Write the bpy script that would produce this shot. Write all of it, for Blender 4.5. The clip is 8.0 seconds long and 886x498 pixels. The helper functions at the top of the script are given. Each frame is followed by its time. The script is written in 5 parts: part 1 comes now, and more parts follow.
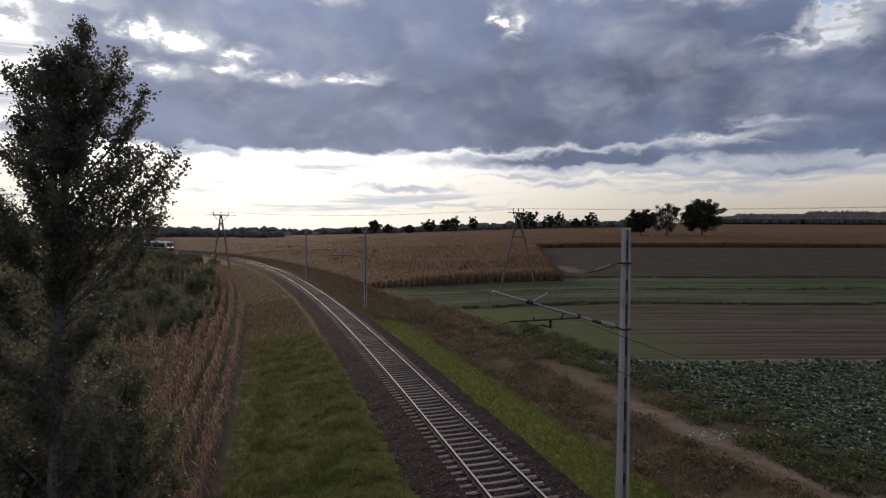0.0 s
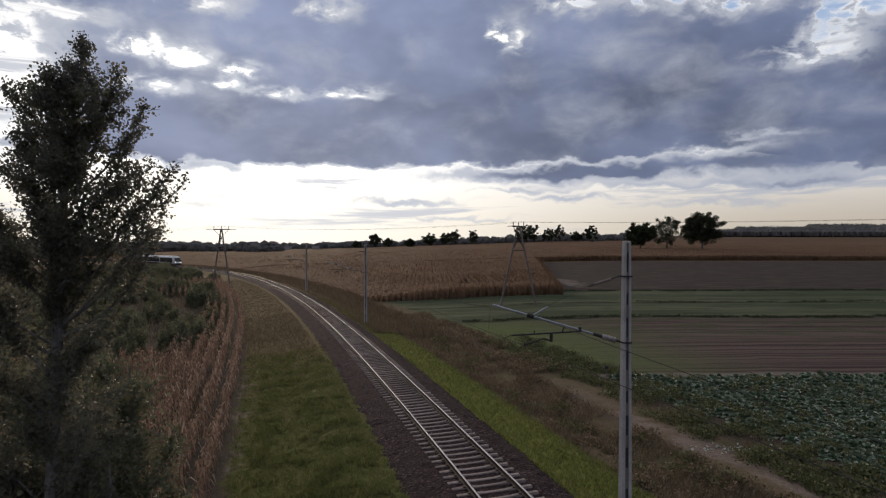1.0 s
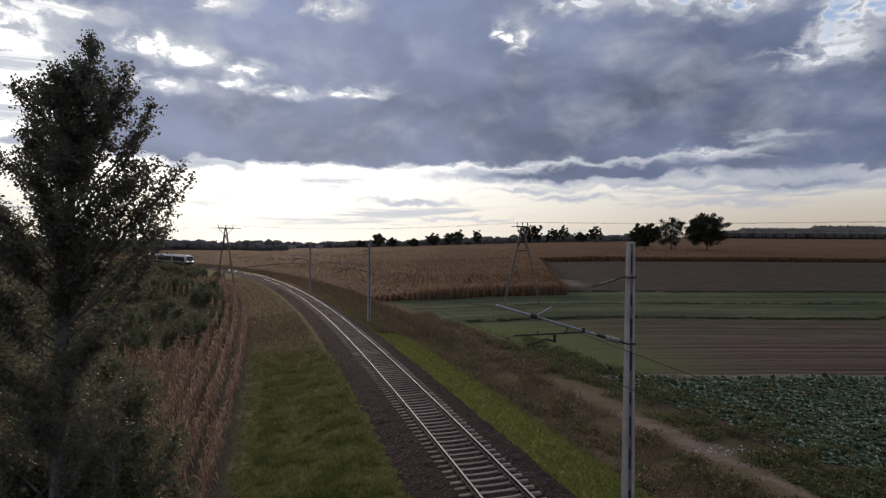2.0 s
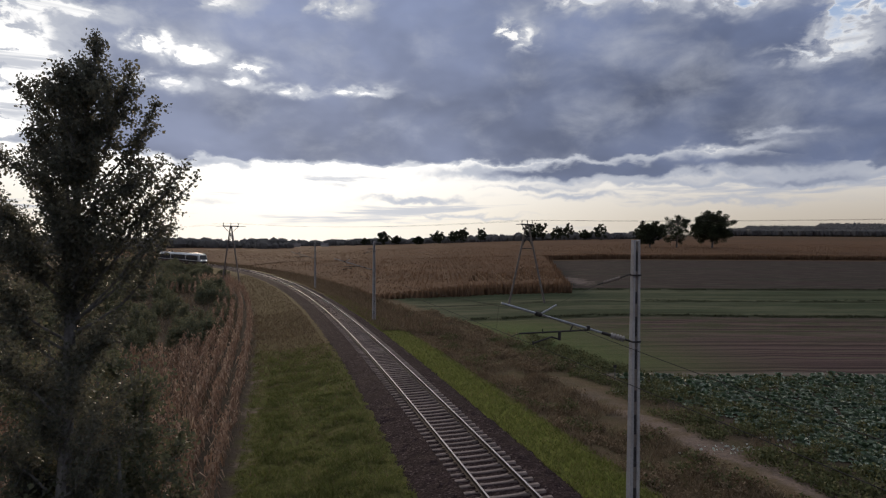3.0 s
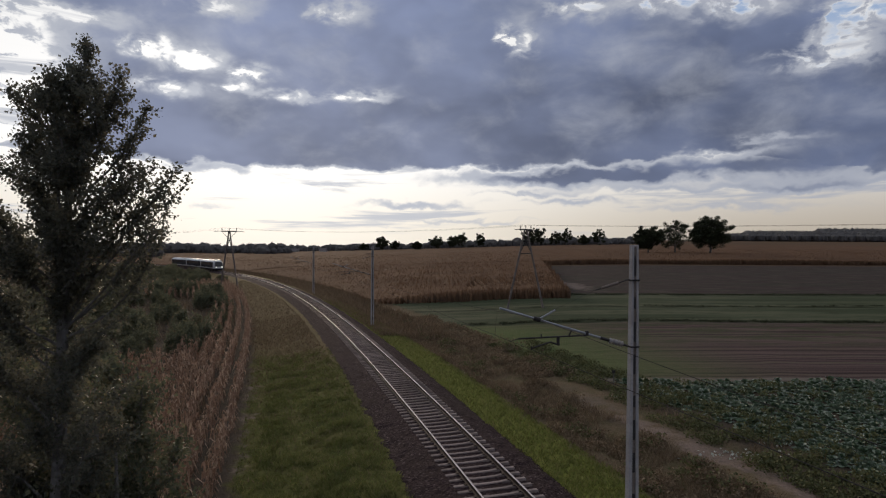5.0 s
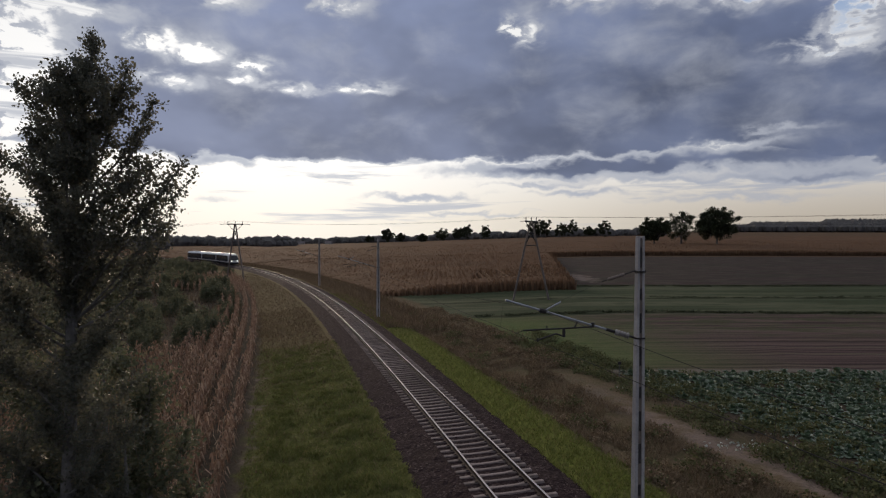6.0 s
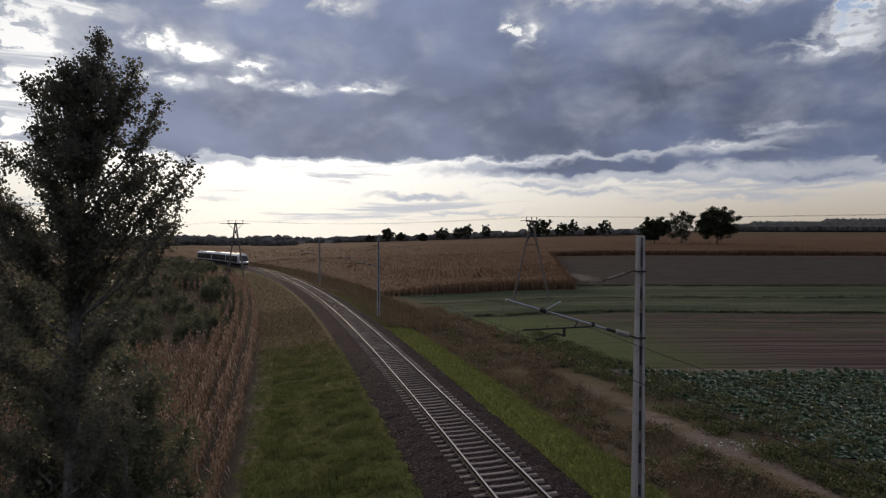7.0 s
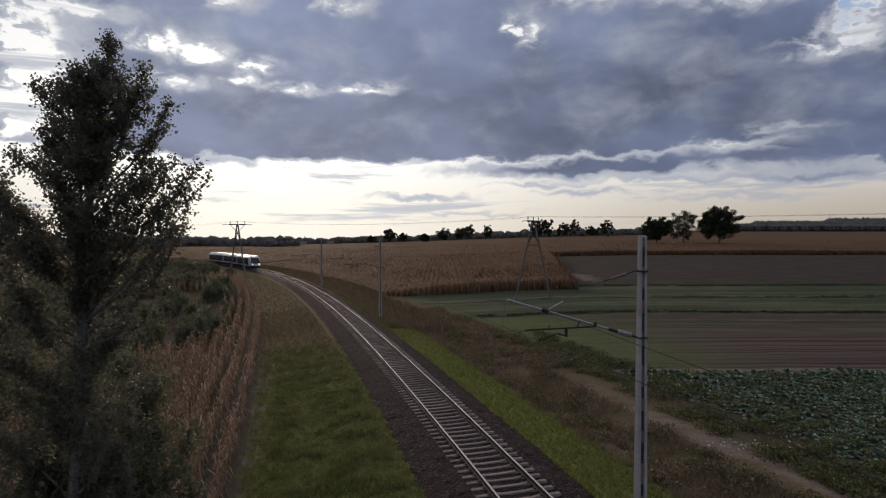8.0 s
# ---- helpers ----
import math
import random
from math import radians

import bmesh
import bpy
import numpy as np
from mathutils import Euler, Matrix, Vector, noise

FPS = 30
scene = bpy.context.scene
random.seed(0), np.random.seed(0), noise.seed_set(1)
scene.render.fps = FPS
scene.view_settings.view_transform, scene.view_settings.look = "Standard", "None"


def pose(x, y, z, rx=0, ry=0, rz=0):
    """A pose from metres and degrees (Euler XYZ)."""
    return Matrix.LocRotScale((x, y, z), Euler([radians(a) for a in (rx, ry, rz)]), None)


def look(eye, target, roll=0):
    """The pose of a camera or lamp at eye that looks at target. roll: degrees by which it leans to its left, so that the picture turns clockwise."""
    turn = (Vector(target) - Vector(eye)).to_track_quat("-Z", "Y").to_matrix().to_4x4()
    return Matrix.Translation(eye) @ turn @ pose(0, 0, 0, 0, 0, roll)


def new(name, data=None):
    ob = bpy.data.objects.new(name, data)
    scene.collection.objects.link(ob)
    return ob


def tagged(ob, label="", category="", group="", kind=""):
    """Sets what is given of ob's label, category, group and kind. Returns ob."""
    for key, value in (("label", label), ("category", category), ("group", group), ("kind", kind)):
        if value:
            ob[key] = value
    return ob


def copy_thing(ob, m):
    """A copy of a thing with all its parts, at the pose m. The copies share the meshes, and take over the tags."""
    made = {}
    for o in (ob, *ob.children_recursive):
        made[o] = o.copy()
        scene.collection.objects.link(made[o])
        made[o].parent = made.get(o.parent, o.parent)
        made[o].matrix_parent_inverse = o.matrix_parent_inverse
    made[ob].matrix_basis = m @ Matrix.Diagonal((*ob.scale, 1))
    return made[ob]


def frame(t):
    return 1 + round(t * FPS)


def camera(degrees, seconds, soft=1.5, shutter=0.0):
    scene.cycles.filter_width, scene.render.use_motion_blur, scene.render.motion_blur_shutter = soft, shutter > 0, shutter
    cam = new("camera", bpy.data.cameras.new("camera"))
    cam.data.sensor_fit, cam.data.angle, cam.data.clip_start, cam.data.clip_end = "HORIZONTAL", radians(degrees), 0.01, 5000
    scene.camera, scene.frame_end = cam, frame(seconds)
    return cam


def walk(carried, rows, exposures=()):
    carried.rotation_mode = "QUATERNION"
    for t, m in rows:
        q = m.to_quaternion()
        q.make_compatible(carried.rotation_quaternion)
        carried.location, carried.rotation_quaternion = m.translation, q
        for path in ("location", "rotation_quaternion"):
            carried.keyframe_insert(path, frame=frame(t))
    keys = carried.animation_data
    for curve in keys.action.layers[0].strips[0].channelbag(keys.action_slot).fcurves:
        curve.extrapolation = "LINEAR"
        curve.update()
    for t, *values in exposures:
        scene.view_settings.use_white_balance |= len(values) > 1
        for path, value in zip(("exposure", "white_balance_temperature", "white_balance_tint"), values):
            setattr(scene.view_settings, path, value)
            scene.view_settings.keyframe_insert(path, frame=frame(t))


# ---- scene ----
# world: x to the right, y ahead, z up; rail tops at z = RAIL
cam = camera(71.0, 8.0, soft=1.2)
EYE = (0.0, 0.0, 9.1)
RAIL = 0.9
TURNS = [(0.0, -1.615, -0.215, -1.356), (0.5, -1.181, 0.081, -1.400), (1.0, -0.356, -0.055, -1.336),
         (1.5, -0.308, -0.280, -1.231), (3.0, -0.562, -0.315, -0.554), (3.5, -0.572, -0.367, -0.563),
         (4.0, -0.340, -0.378, -0.342), (4.5, 0.166, -0.436, -0.820), (6.0, -0.822, -0.108, -0.190),
         (6.5, -0.630, -0.316, -0.094), (7.0, -0.872, -0.150, -0.161), (7.5, -1.126, -0.134, 0.002),
         (8.0, -0.834, 0.0, 0.0)]
walk(cam, [(t, pose(*EYE, 90 + p, r, y)) for t, p, r, y in TURNS], exposures=[(0.0, 0.10), (0.5, 0.12), (1.0, 0.15), (3.0, 0.10), (4.5, 0.0), (6.0, -0.04), (8.0, -0.03)])


# ---------------------------------------------------------------- node helpers
class Nodes:
    """Short spelling for node trees."""

    def __init__(self, tree):
        self.tree = tree
        tree.nodes.clear()

    def add(self, kind, **settings):
        n = self.tree.nodes.new(kind)
        for key, value in settings.items():
            setattr(n, key, value)
        return n

    def put(self, socket, value):
        if isinstance(value, bpy.types.NodeSocket):
            self.tree.links.new(value, socket)
        else:
            socket.default_value = value

    def m(self, op, a, b=0.0, c=0.0):
        n = self.add("ShaderNodeMath", operation=op)
        for s, v in zip(n.inputs, (a, b, c)):
            self.put(s, v)
        return n.outputs[0]

    def ss(self, lo, hi, v):
        n = self.add("ShaderNodeMapRange", interpolation_type="SMOOTHSTEP")
        self.put(n.inputs[0], v)
        n.inputs[1].default_value, n.inputs[2].default_value = lo, hi
        return n.outputs[0]

    def band(self, lo, hi, soft, v):
        return self.m("MULTIPLY", self.ss(lo - soft, lo + soft, v), self.m("SUBTRACT", 1.0, self.ss(hi - soft, hi + soft, v)))

    def noise(self, vec, scale, detail=4.0, rough=0.55, dist=0.0):
        n = self.add("ShaderNodeTexNoise")
        self.put(n.inputs["Vector"], vec)
        n.inputs["Scale"].default_value, n.inputs["Detail"].default_value = scale, detail
        n.inputs["Roughness"].default_value, n.inputs["Distortion"].default_value = rough, dist
        return n.outputs[0]

    def mix(self, f, a, b):
        n = self.add("ShaderNodeMix", data_type="RGBA")
        self.put(n.inputs[0], f)
        self.put(n.inputs[6], a if isinstance(a, bpy.types.NodeSocket) else (*a, 1))
        self.put(n.inputs[7], b if isinstance(b, bpy.types.NodeSocket) else (*b, 1))
        return n.outputs[2]

    def ramp(self, f, stops):
        n = self.add("ShaderNodeValToRGB")
        self.put(n.inputs[0], f)
        while len(n.color_ramp.elements) < len(stops):
            n.color_ramp.elements.new(0.5)
        for e, (p, c) in zip(n.color_ramp.elements, stops):
            e.position, e.color = p, (*c, 1)
        return n.outputs[0]

    def vec(self, x, y, z):
        n = self.add("ShaderNodeCombineXYZ")
        for s, v in zip(n.inputs, (x, y, z)):
            self.put(s, v)
        return n.outputs[0]

    def xyz(self, v):
        n = self.add("ShaderNodeSeparateXYZ")
        self.put(n.inputs[0], v)
        return n.outputs


# ---------------------------------------------------------------- sky and sun
SUN_AZ, SUN_EL = -16.0, 6.5   # degrees from straight ahead (to the left), above the horizon


def build_world():
    world = bpy.data.worlds.new("evening_sky")
    scene.world = world
    world.use_nodes = True
    n = Nodes(world.node_tree)
    d = n.add("ShaderNodeTexCoord").outputs["Generated"]
    x, y, z = n.xyz(d)
    az = n.m("MULTIPLY", n.m("ARCTAN2", x, y), 57.2958)
    el = n.m("MULTIPLY", n.m("ARCSINE", z), 57.2958)
    # soft billows, flattened towards the horizon
    sheet = n.vec(n.m("MULTIPLY", az, 0.055), n.m("MULTIPLY", el, 0.095), 0.0)
    big = n.noise(sheet, 1.0, 3.0, 0.5, 0.3)
    fine = n.noise(sheet, 3.4, 5.0, 0.56, 0.25)
    rag = n.noise(sheet, 8.0, 4.0, 0.58, 0.3)
    # distant thin streaks just over the horizon
    streak = n.noise(n.vec(n.m("MULTIPLY", az, 0.05), n.m("MULTIPLY", el, 0.55), 3.0), 1.0, 5.0, 0.6, 0.5)

    wx = n.m("ADD", az, n.m("MULTIPLY", n.m("SUBTRACT", rag, 0.5), 7.5))
    wy = n.m("ADD", el, n.m("MULTIPLY", n.m("SUBTRACT", fine, 0.5), 2.2))
    wy = n.m("ADD", wy, n.m("MULTIPLY", n.m("SUBTRACT", n.noise(sheet, 9.0, 3.0, 0.5, 0.3), 0.5), 1.5))

    def spot(a, e, sa, se):
        u = n.m("DIVIDE", n.m("SUBTRACT", wx, a), sa)
        v = n.m("DIVIDE", n.m("SUBTRACT", wy, e), se)
        r = n.m("ADD", n.m("MULTIPLY", u, u), n.m("MULTIPLY", v, v))
        return n.m("POWER", 2.718, n.m("MULTIPLY", r, -1.0))

    def total(items):
        out = n.m("MULTIPLY", spot(*items[0][:4]), items[0][4])
        for i in items[1:]:
            out = n.m("MULTIPLY_ADD", spot(*i[:4]), i[4], out)
        return out

    # the lower edge of the deck rises slowly towards the right
    wy_right = n.m("MULTIPLY_ADD", n.m("MAXIMUM", n.m("SUBTRACT", az, 26.0), 0.0), 0.22, wy)
    edge = n.m("SUBTRACT", wy_right, n.m("MULTIPLY_ADD", n.m("MAXIMUM", az, 0.0), 0.022, 7.10))
    cover = n.ss(-0.35, 0.45, edge)
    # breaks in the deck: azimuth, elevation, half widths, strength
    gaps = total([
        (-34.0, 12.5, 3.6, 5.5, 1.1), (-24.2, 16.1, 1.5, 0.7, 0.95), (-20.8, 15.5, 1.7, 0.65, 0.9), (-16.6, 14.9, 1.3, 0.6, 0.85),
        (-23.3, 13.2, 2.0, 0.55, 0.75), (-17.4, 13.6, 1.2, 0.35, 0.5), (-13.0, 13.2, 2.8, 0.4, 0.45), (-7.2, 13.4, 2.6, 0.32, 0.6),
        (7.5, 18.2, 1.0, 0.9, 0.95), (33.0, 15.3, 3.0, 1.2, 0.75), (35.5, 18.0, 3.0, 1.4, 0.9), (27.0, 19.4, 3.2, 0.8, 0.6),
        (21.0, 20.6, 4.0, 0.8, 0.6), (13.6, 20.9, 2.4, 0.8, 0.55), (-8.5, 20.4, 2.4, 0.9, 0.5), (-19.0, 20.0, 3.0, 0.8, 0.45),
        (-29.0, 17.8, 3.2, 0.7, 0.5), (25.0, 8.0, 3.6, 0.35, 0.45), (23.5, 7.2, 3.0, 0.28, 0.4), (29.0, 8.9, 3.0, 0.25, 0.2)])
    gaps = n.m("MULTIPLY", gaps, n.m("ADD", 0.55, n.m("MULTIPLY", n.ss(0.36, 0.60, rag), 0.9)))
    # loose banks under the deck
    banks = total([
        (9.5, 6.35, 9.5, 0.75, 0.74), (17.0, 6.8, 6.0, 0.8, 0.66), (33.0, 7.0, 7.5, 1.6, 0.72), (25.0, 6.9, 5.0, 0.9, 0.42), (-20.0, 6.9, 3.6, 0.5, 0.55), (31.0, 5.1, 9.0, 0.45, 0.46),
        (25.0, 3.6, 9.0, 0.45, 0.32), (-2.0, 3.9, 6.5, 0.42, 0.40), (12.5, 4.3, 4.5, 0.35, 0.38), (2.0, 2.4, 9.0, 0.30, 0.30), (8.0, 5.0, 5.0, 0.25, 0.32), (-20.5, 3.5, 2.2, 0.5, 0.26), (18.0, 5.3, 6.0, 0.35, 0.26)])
    lumps = n.m("MULTIPLY", n.m("SUBTRACT", n.m("ADD", n.m("MULTIPLY", big, 0.5), n.m("MULTIPLY", fine, 0.5)), 0.5), 1.15)
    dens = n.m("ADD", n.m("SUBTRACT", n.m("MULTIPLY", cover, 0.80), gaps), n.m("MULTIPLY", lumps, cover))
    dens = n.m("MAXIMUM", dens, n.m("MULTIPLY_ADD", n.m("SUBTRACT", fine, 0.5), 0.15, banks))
    # out of view overhead the deck is thinned, added brightness for the ground
    dens = n.m("SUBTRACT", dens, n.m("MULTIPLY", n.ss(24.0, 45.0, el), 0.56))
    thin = n.m("MULTIPLY", n.ss(0.47, 0.66, streak), n.m("MULTIPLY", 0.34, n.ss(0.0, 2.5, el)))
    dens = n.m("MAXIMUM", dens, thin)

    # light behind the clouds, strongest round the hidden sun
    sa = n.m("DIVIDE", n.m("SUBTRACT", az, SUN_AZ), 30.0)
    se = n.m("DIVIDE", n.m("SUBTRACT", el, SUN_EL), 16.0)
    glow = n.m("POWER", 2.718, n.m("MULTIPLY", n.m("ADD", n.m("MULTIPLY", sa, sa), n.m("MULTIPLY", se, se)), -1.0))
    bright = n.mix(glow, (0.80, 0.80, 0.80), (1.18, 1.16, 1.14))
    low = n.mix(n.ss(1.0, 9.5, el), n.mix(glow, (0.44, 0.385, 0.32), (1.15, 1.07, 0.94)), bright)
    cloud_mid = n.mix(glow, (0.37, 0.395, 0.465), (0.57, 0.595, 0.66))
    cloud_dark = n.mix(glow, (0.122, 0.152, 0.248), (0.236, 0.265, 0.370))
    belly = n.noise(sheet, 1.9, 3.0, 0.5, 0.2)
    core = n.m("SUBTRACT", n.ss(12.0, 20.0, el), n.m("MULTIPLY", spot(20.0, 14.0, 14.0, 6.0), 0.7))
    tone = n.add("ShaderNodeVectorMath", operation="SCALE")
    n.put(tone.inputs[0], cloud_dark)
    n.put(tone.inputs[3], n.m("MULTIPLY_ADD", core, 0.35, n.m("ADD", 0.80, n.m("MULTIPLY", n.ss(0.30, 0.70, belly), 0.38))))
    cloud_dark = tone.outputs[0]
    col = n.mix(n.ss(0.08, 0.42, dens), low, cloud_mid)
    col = n.mix(n.ss(0.40, 0.85, dens), col, cloud_dark)

    sky = n.add("ShaderNodeTexSky", sky_type="NISHITA", sun_disc=False)
    sky.sun_elevation, sky.sun_rotation = radians(SUN_EL), radians(SUN_AZ)
    skyc = n.add("ShaderNodeVectorMath", operation="SCALE")
    n.put(skyc.inputs[0], sky.outputs[0])
    skyc.inputs[3].default_value = 0.10
    open_sky = n.m("MULTIPLY", n.m("SUBTRACT", 1.0, n.ss(0.05, 0.35, dens)), n.m("MULTIPLY", n.ss(10, 20, el), n.ss(0.75, 0.95, n.m("SUBTRACT", 1.0, glow))))
    clear = n.mix(0.65, skyc.outputs[0], (0.30, 0.44, 0.74))
    col = n.mix(n.m("MULTIPLY", open_sky, n.ss(0.40, 0.62, rag)), col, clear)
    bg = n.add("ShaderNodeBackground")
    n.put(bg.inputs[0], col)
    bg.inputs[1].default_value = 1.0
    n.tree.links.new(bg.outputs[0], n.add("ShaderNodeOutputWorld").inputs[0])


build_world()
lamp = bpy.data.lights.new("sun", "SUN")
lamp.energy, lamp.angle, lamp.color = 1.7, radians(12), (1.0, 0.80, 0.60)
a, e = radians(SUN_AZ), radians(SUN_EL + 4)
sun = new("sun", lamp)
sun.matrix_world = look((math.sin(a) * 60 * math.cos(e), math.cos(a) * 60 * math.cos(e), 60 * math.sin(e)), (0, 0, 0))


# ---------------------------------------------------------------- plan of the land
def track_x(y):
    """Where the track's axis lies, a curve that tightens to the left."""
    y2 = min(y, 380.0)
    x = 7.35 - 0.2357 * y2 - 2.287e-4 * y2 ** 2 - 2.197e-6 * y2 ** 3
    return x + (y - y2) * -1.33


def track_dir(y):
    y2 = min(y, 380.0)
    v = Vector((-0.2357 - 4.574e-4 * y2 - 6.591e-6 * y2 ** 2, 1.0, 0.0))
    return v.normalized()


def sstep(lo, hi, v):
    v = min(1.0, max(0.0, (v - lo) / (hi - lo)))
    return v * v * (3 - 2 * v)


def ground_z(x, y):
    """Fields that rise gently to the right; a low bank under the track and a ditch beside it."""
    yy = max(y, 1.0)
    slope = 0.004 + 0.016 * sstep(-0.30, 0.35, x / max(yy, 20.0))
    z = slope * max(0.0, min(y, 1900.0) - 40.0)
    if y < 430:
        d = (x - track_x(y)) * track_dir(y).y
        near = 1 - sstep(60.0, 130.0, abs(d))
        bank = 1 - sstep(3.6, 7.0, abs(d))
        flat = 1 - sstep(9.0, 34.0, abs(d))
        z = z * (1 - flat) + 0.45 * bank - 0.35 * max(0.0, 1 - abs(d - 7.6) / 2.0) * near
        z += 0.10 * noise.noise((x * 0.35, y * 0.35, 0.0)) * near * sstep(3.5, 5.0, abs(d))
        if y < 90 and 3.6 < abs(d) < 12:
            z += (0.08 * noise.noise((x * 1.3, y * 1.3, 2.0)) + 0.06 * noise.noise((x * 2.6, y * 2.6, 6.0))) * sstep(3.6, 4.6, abs(d))
    return z


def side(d, y):
    """The point d metres to the right of the track's axis."""
    v = track_dir(y)
    return track_x(y) + v.y * d, y - v.x * d


# ---------------------------------------------------------------- materials
def material(name, rough=0.8, metal=0.0):
    mat = bpy.data.materials.new(name)
    mat.use_nodes = True
    n = Nodes(mat.node_tree)
    b = n.add("ShaderNodeBsdfPrincipled")
    b.inputs["Roughness"].default_value, b.inputs["Metallic"].default_value = rough, metal
    n.tree.links.new(b.outputs[0], n.add("ShaderNodeOutputMaterial").inputs[0])
    return mat, n, b


def bump(n, b, height, strength, distance):
    k = n.add("ShaderNodeBump")
    n.put(k.inputs["Height"], height)
    k.inputs["Strength"].default_value, k.inputs["Distance"].default_value = strength, distance
    n.tree.links.new(k.outputs[0], b.inputs["Normal"])


def mottled(name, c1, c2, scale, rough=0.8, metal=0.0, relief=0.3, depth=0.01, c3=None, fine=6.0, rand=0.0, island=False, spec=0.3):
    """A surface of two colours in large stains and fine grain."""
    mat, n, b = material(name, rough, metal)
    co = n.add("ShaderNodeTexCoord").outputs["Object"]
    g = n.noise(co, scale, 5.0, 0.6)
    f = n.noise(co, scale * fine, 4.0, 0.6)
    col = n.mix(n.ss(0.35, 0.65, g), c1, c2)
    col = n.mix(n.m("MULTIPLY", n.ss(0.45, 0.75, f), 0.6), col, c3 or tuple(v * 0.6 for v in c1))
    if rand or island:
        r = n.add("ShaderNodeNewGeometry").outputs["Random Per Island"] if island else n.add("ShaderNodeObjectInfo").outputs["Random"]
        h = n.add("ShaderNodeHueSaturation")
        n.put(h.inputs["Value"], n.m("ADD", 1.0 - rand, n.m("MULTIPLY", r, 2 * rand)))
        n.put(h.inputs["Color"], col)
        col = h.outputs[0]
    n.put(b.inputs["Base Color"], col)
    b.inputs["Specular IOR Level"].default_value = spec
    bump(n, b, f, relief, depth)
    return mat


def leafy(name, c1, c2, c3, rough=0.6, through_light=0.25):
    """Leaves: a colour of its own for each leaf, some light passing through."""
    mat, n, b = material(name, rough)
    r = n.add("ShaderNodeNewGeometry").outputs["Random Per Island"]
    co = n.add("ShaderNodeTexCoord").outputs["Object"]
    big = n.noise(co, 0.35, 3.0)
    col = n.ramp(r, [(0.0, c1), (0.55, c2), (1.0, c3)])
    col = n.mix(n.ss(0.35, 0.7, big), col, n.mix(0.5, col, c1))
    n.put(b.inputs["Base Color"], col)
    b.inputs["Specular IOR Level"].default_value = 0.25
    t = n.add("ShaderNodeBsdfTranslucent")
    n.put(t.inputs[0], col)
    mx = n.add("ShaderNodeMixShader")
    mx.inputs[0].default_value = through_light
    out = [k for k in n.tree.nodes if k.type == "OUTPUT_MATERIAL"][0]
    n.tree.links.new(b.outputs[0], mx.inputs[1])
    n.tree.links.new(t.outputs[0], mx.inputs[2])
    n.tree.links.new(mx.outputs[0], out.inputs[0])
    return mat


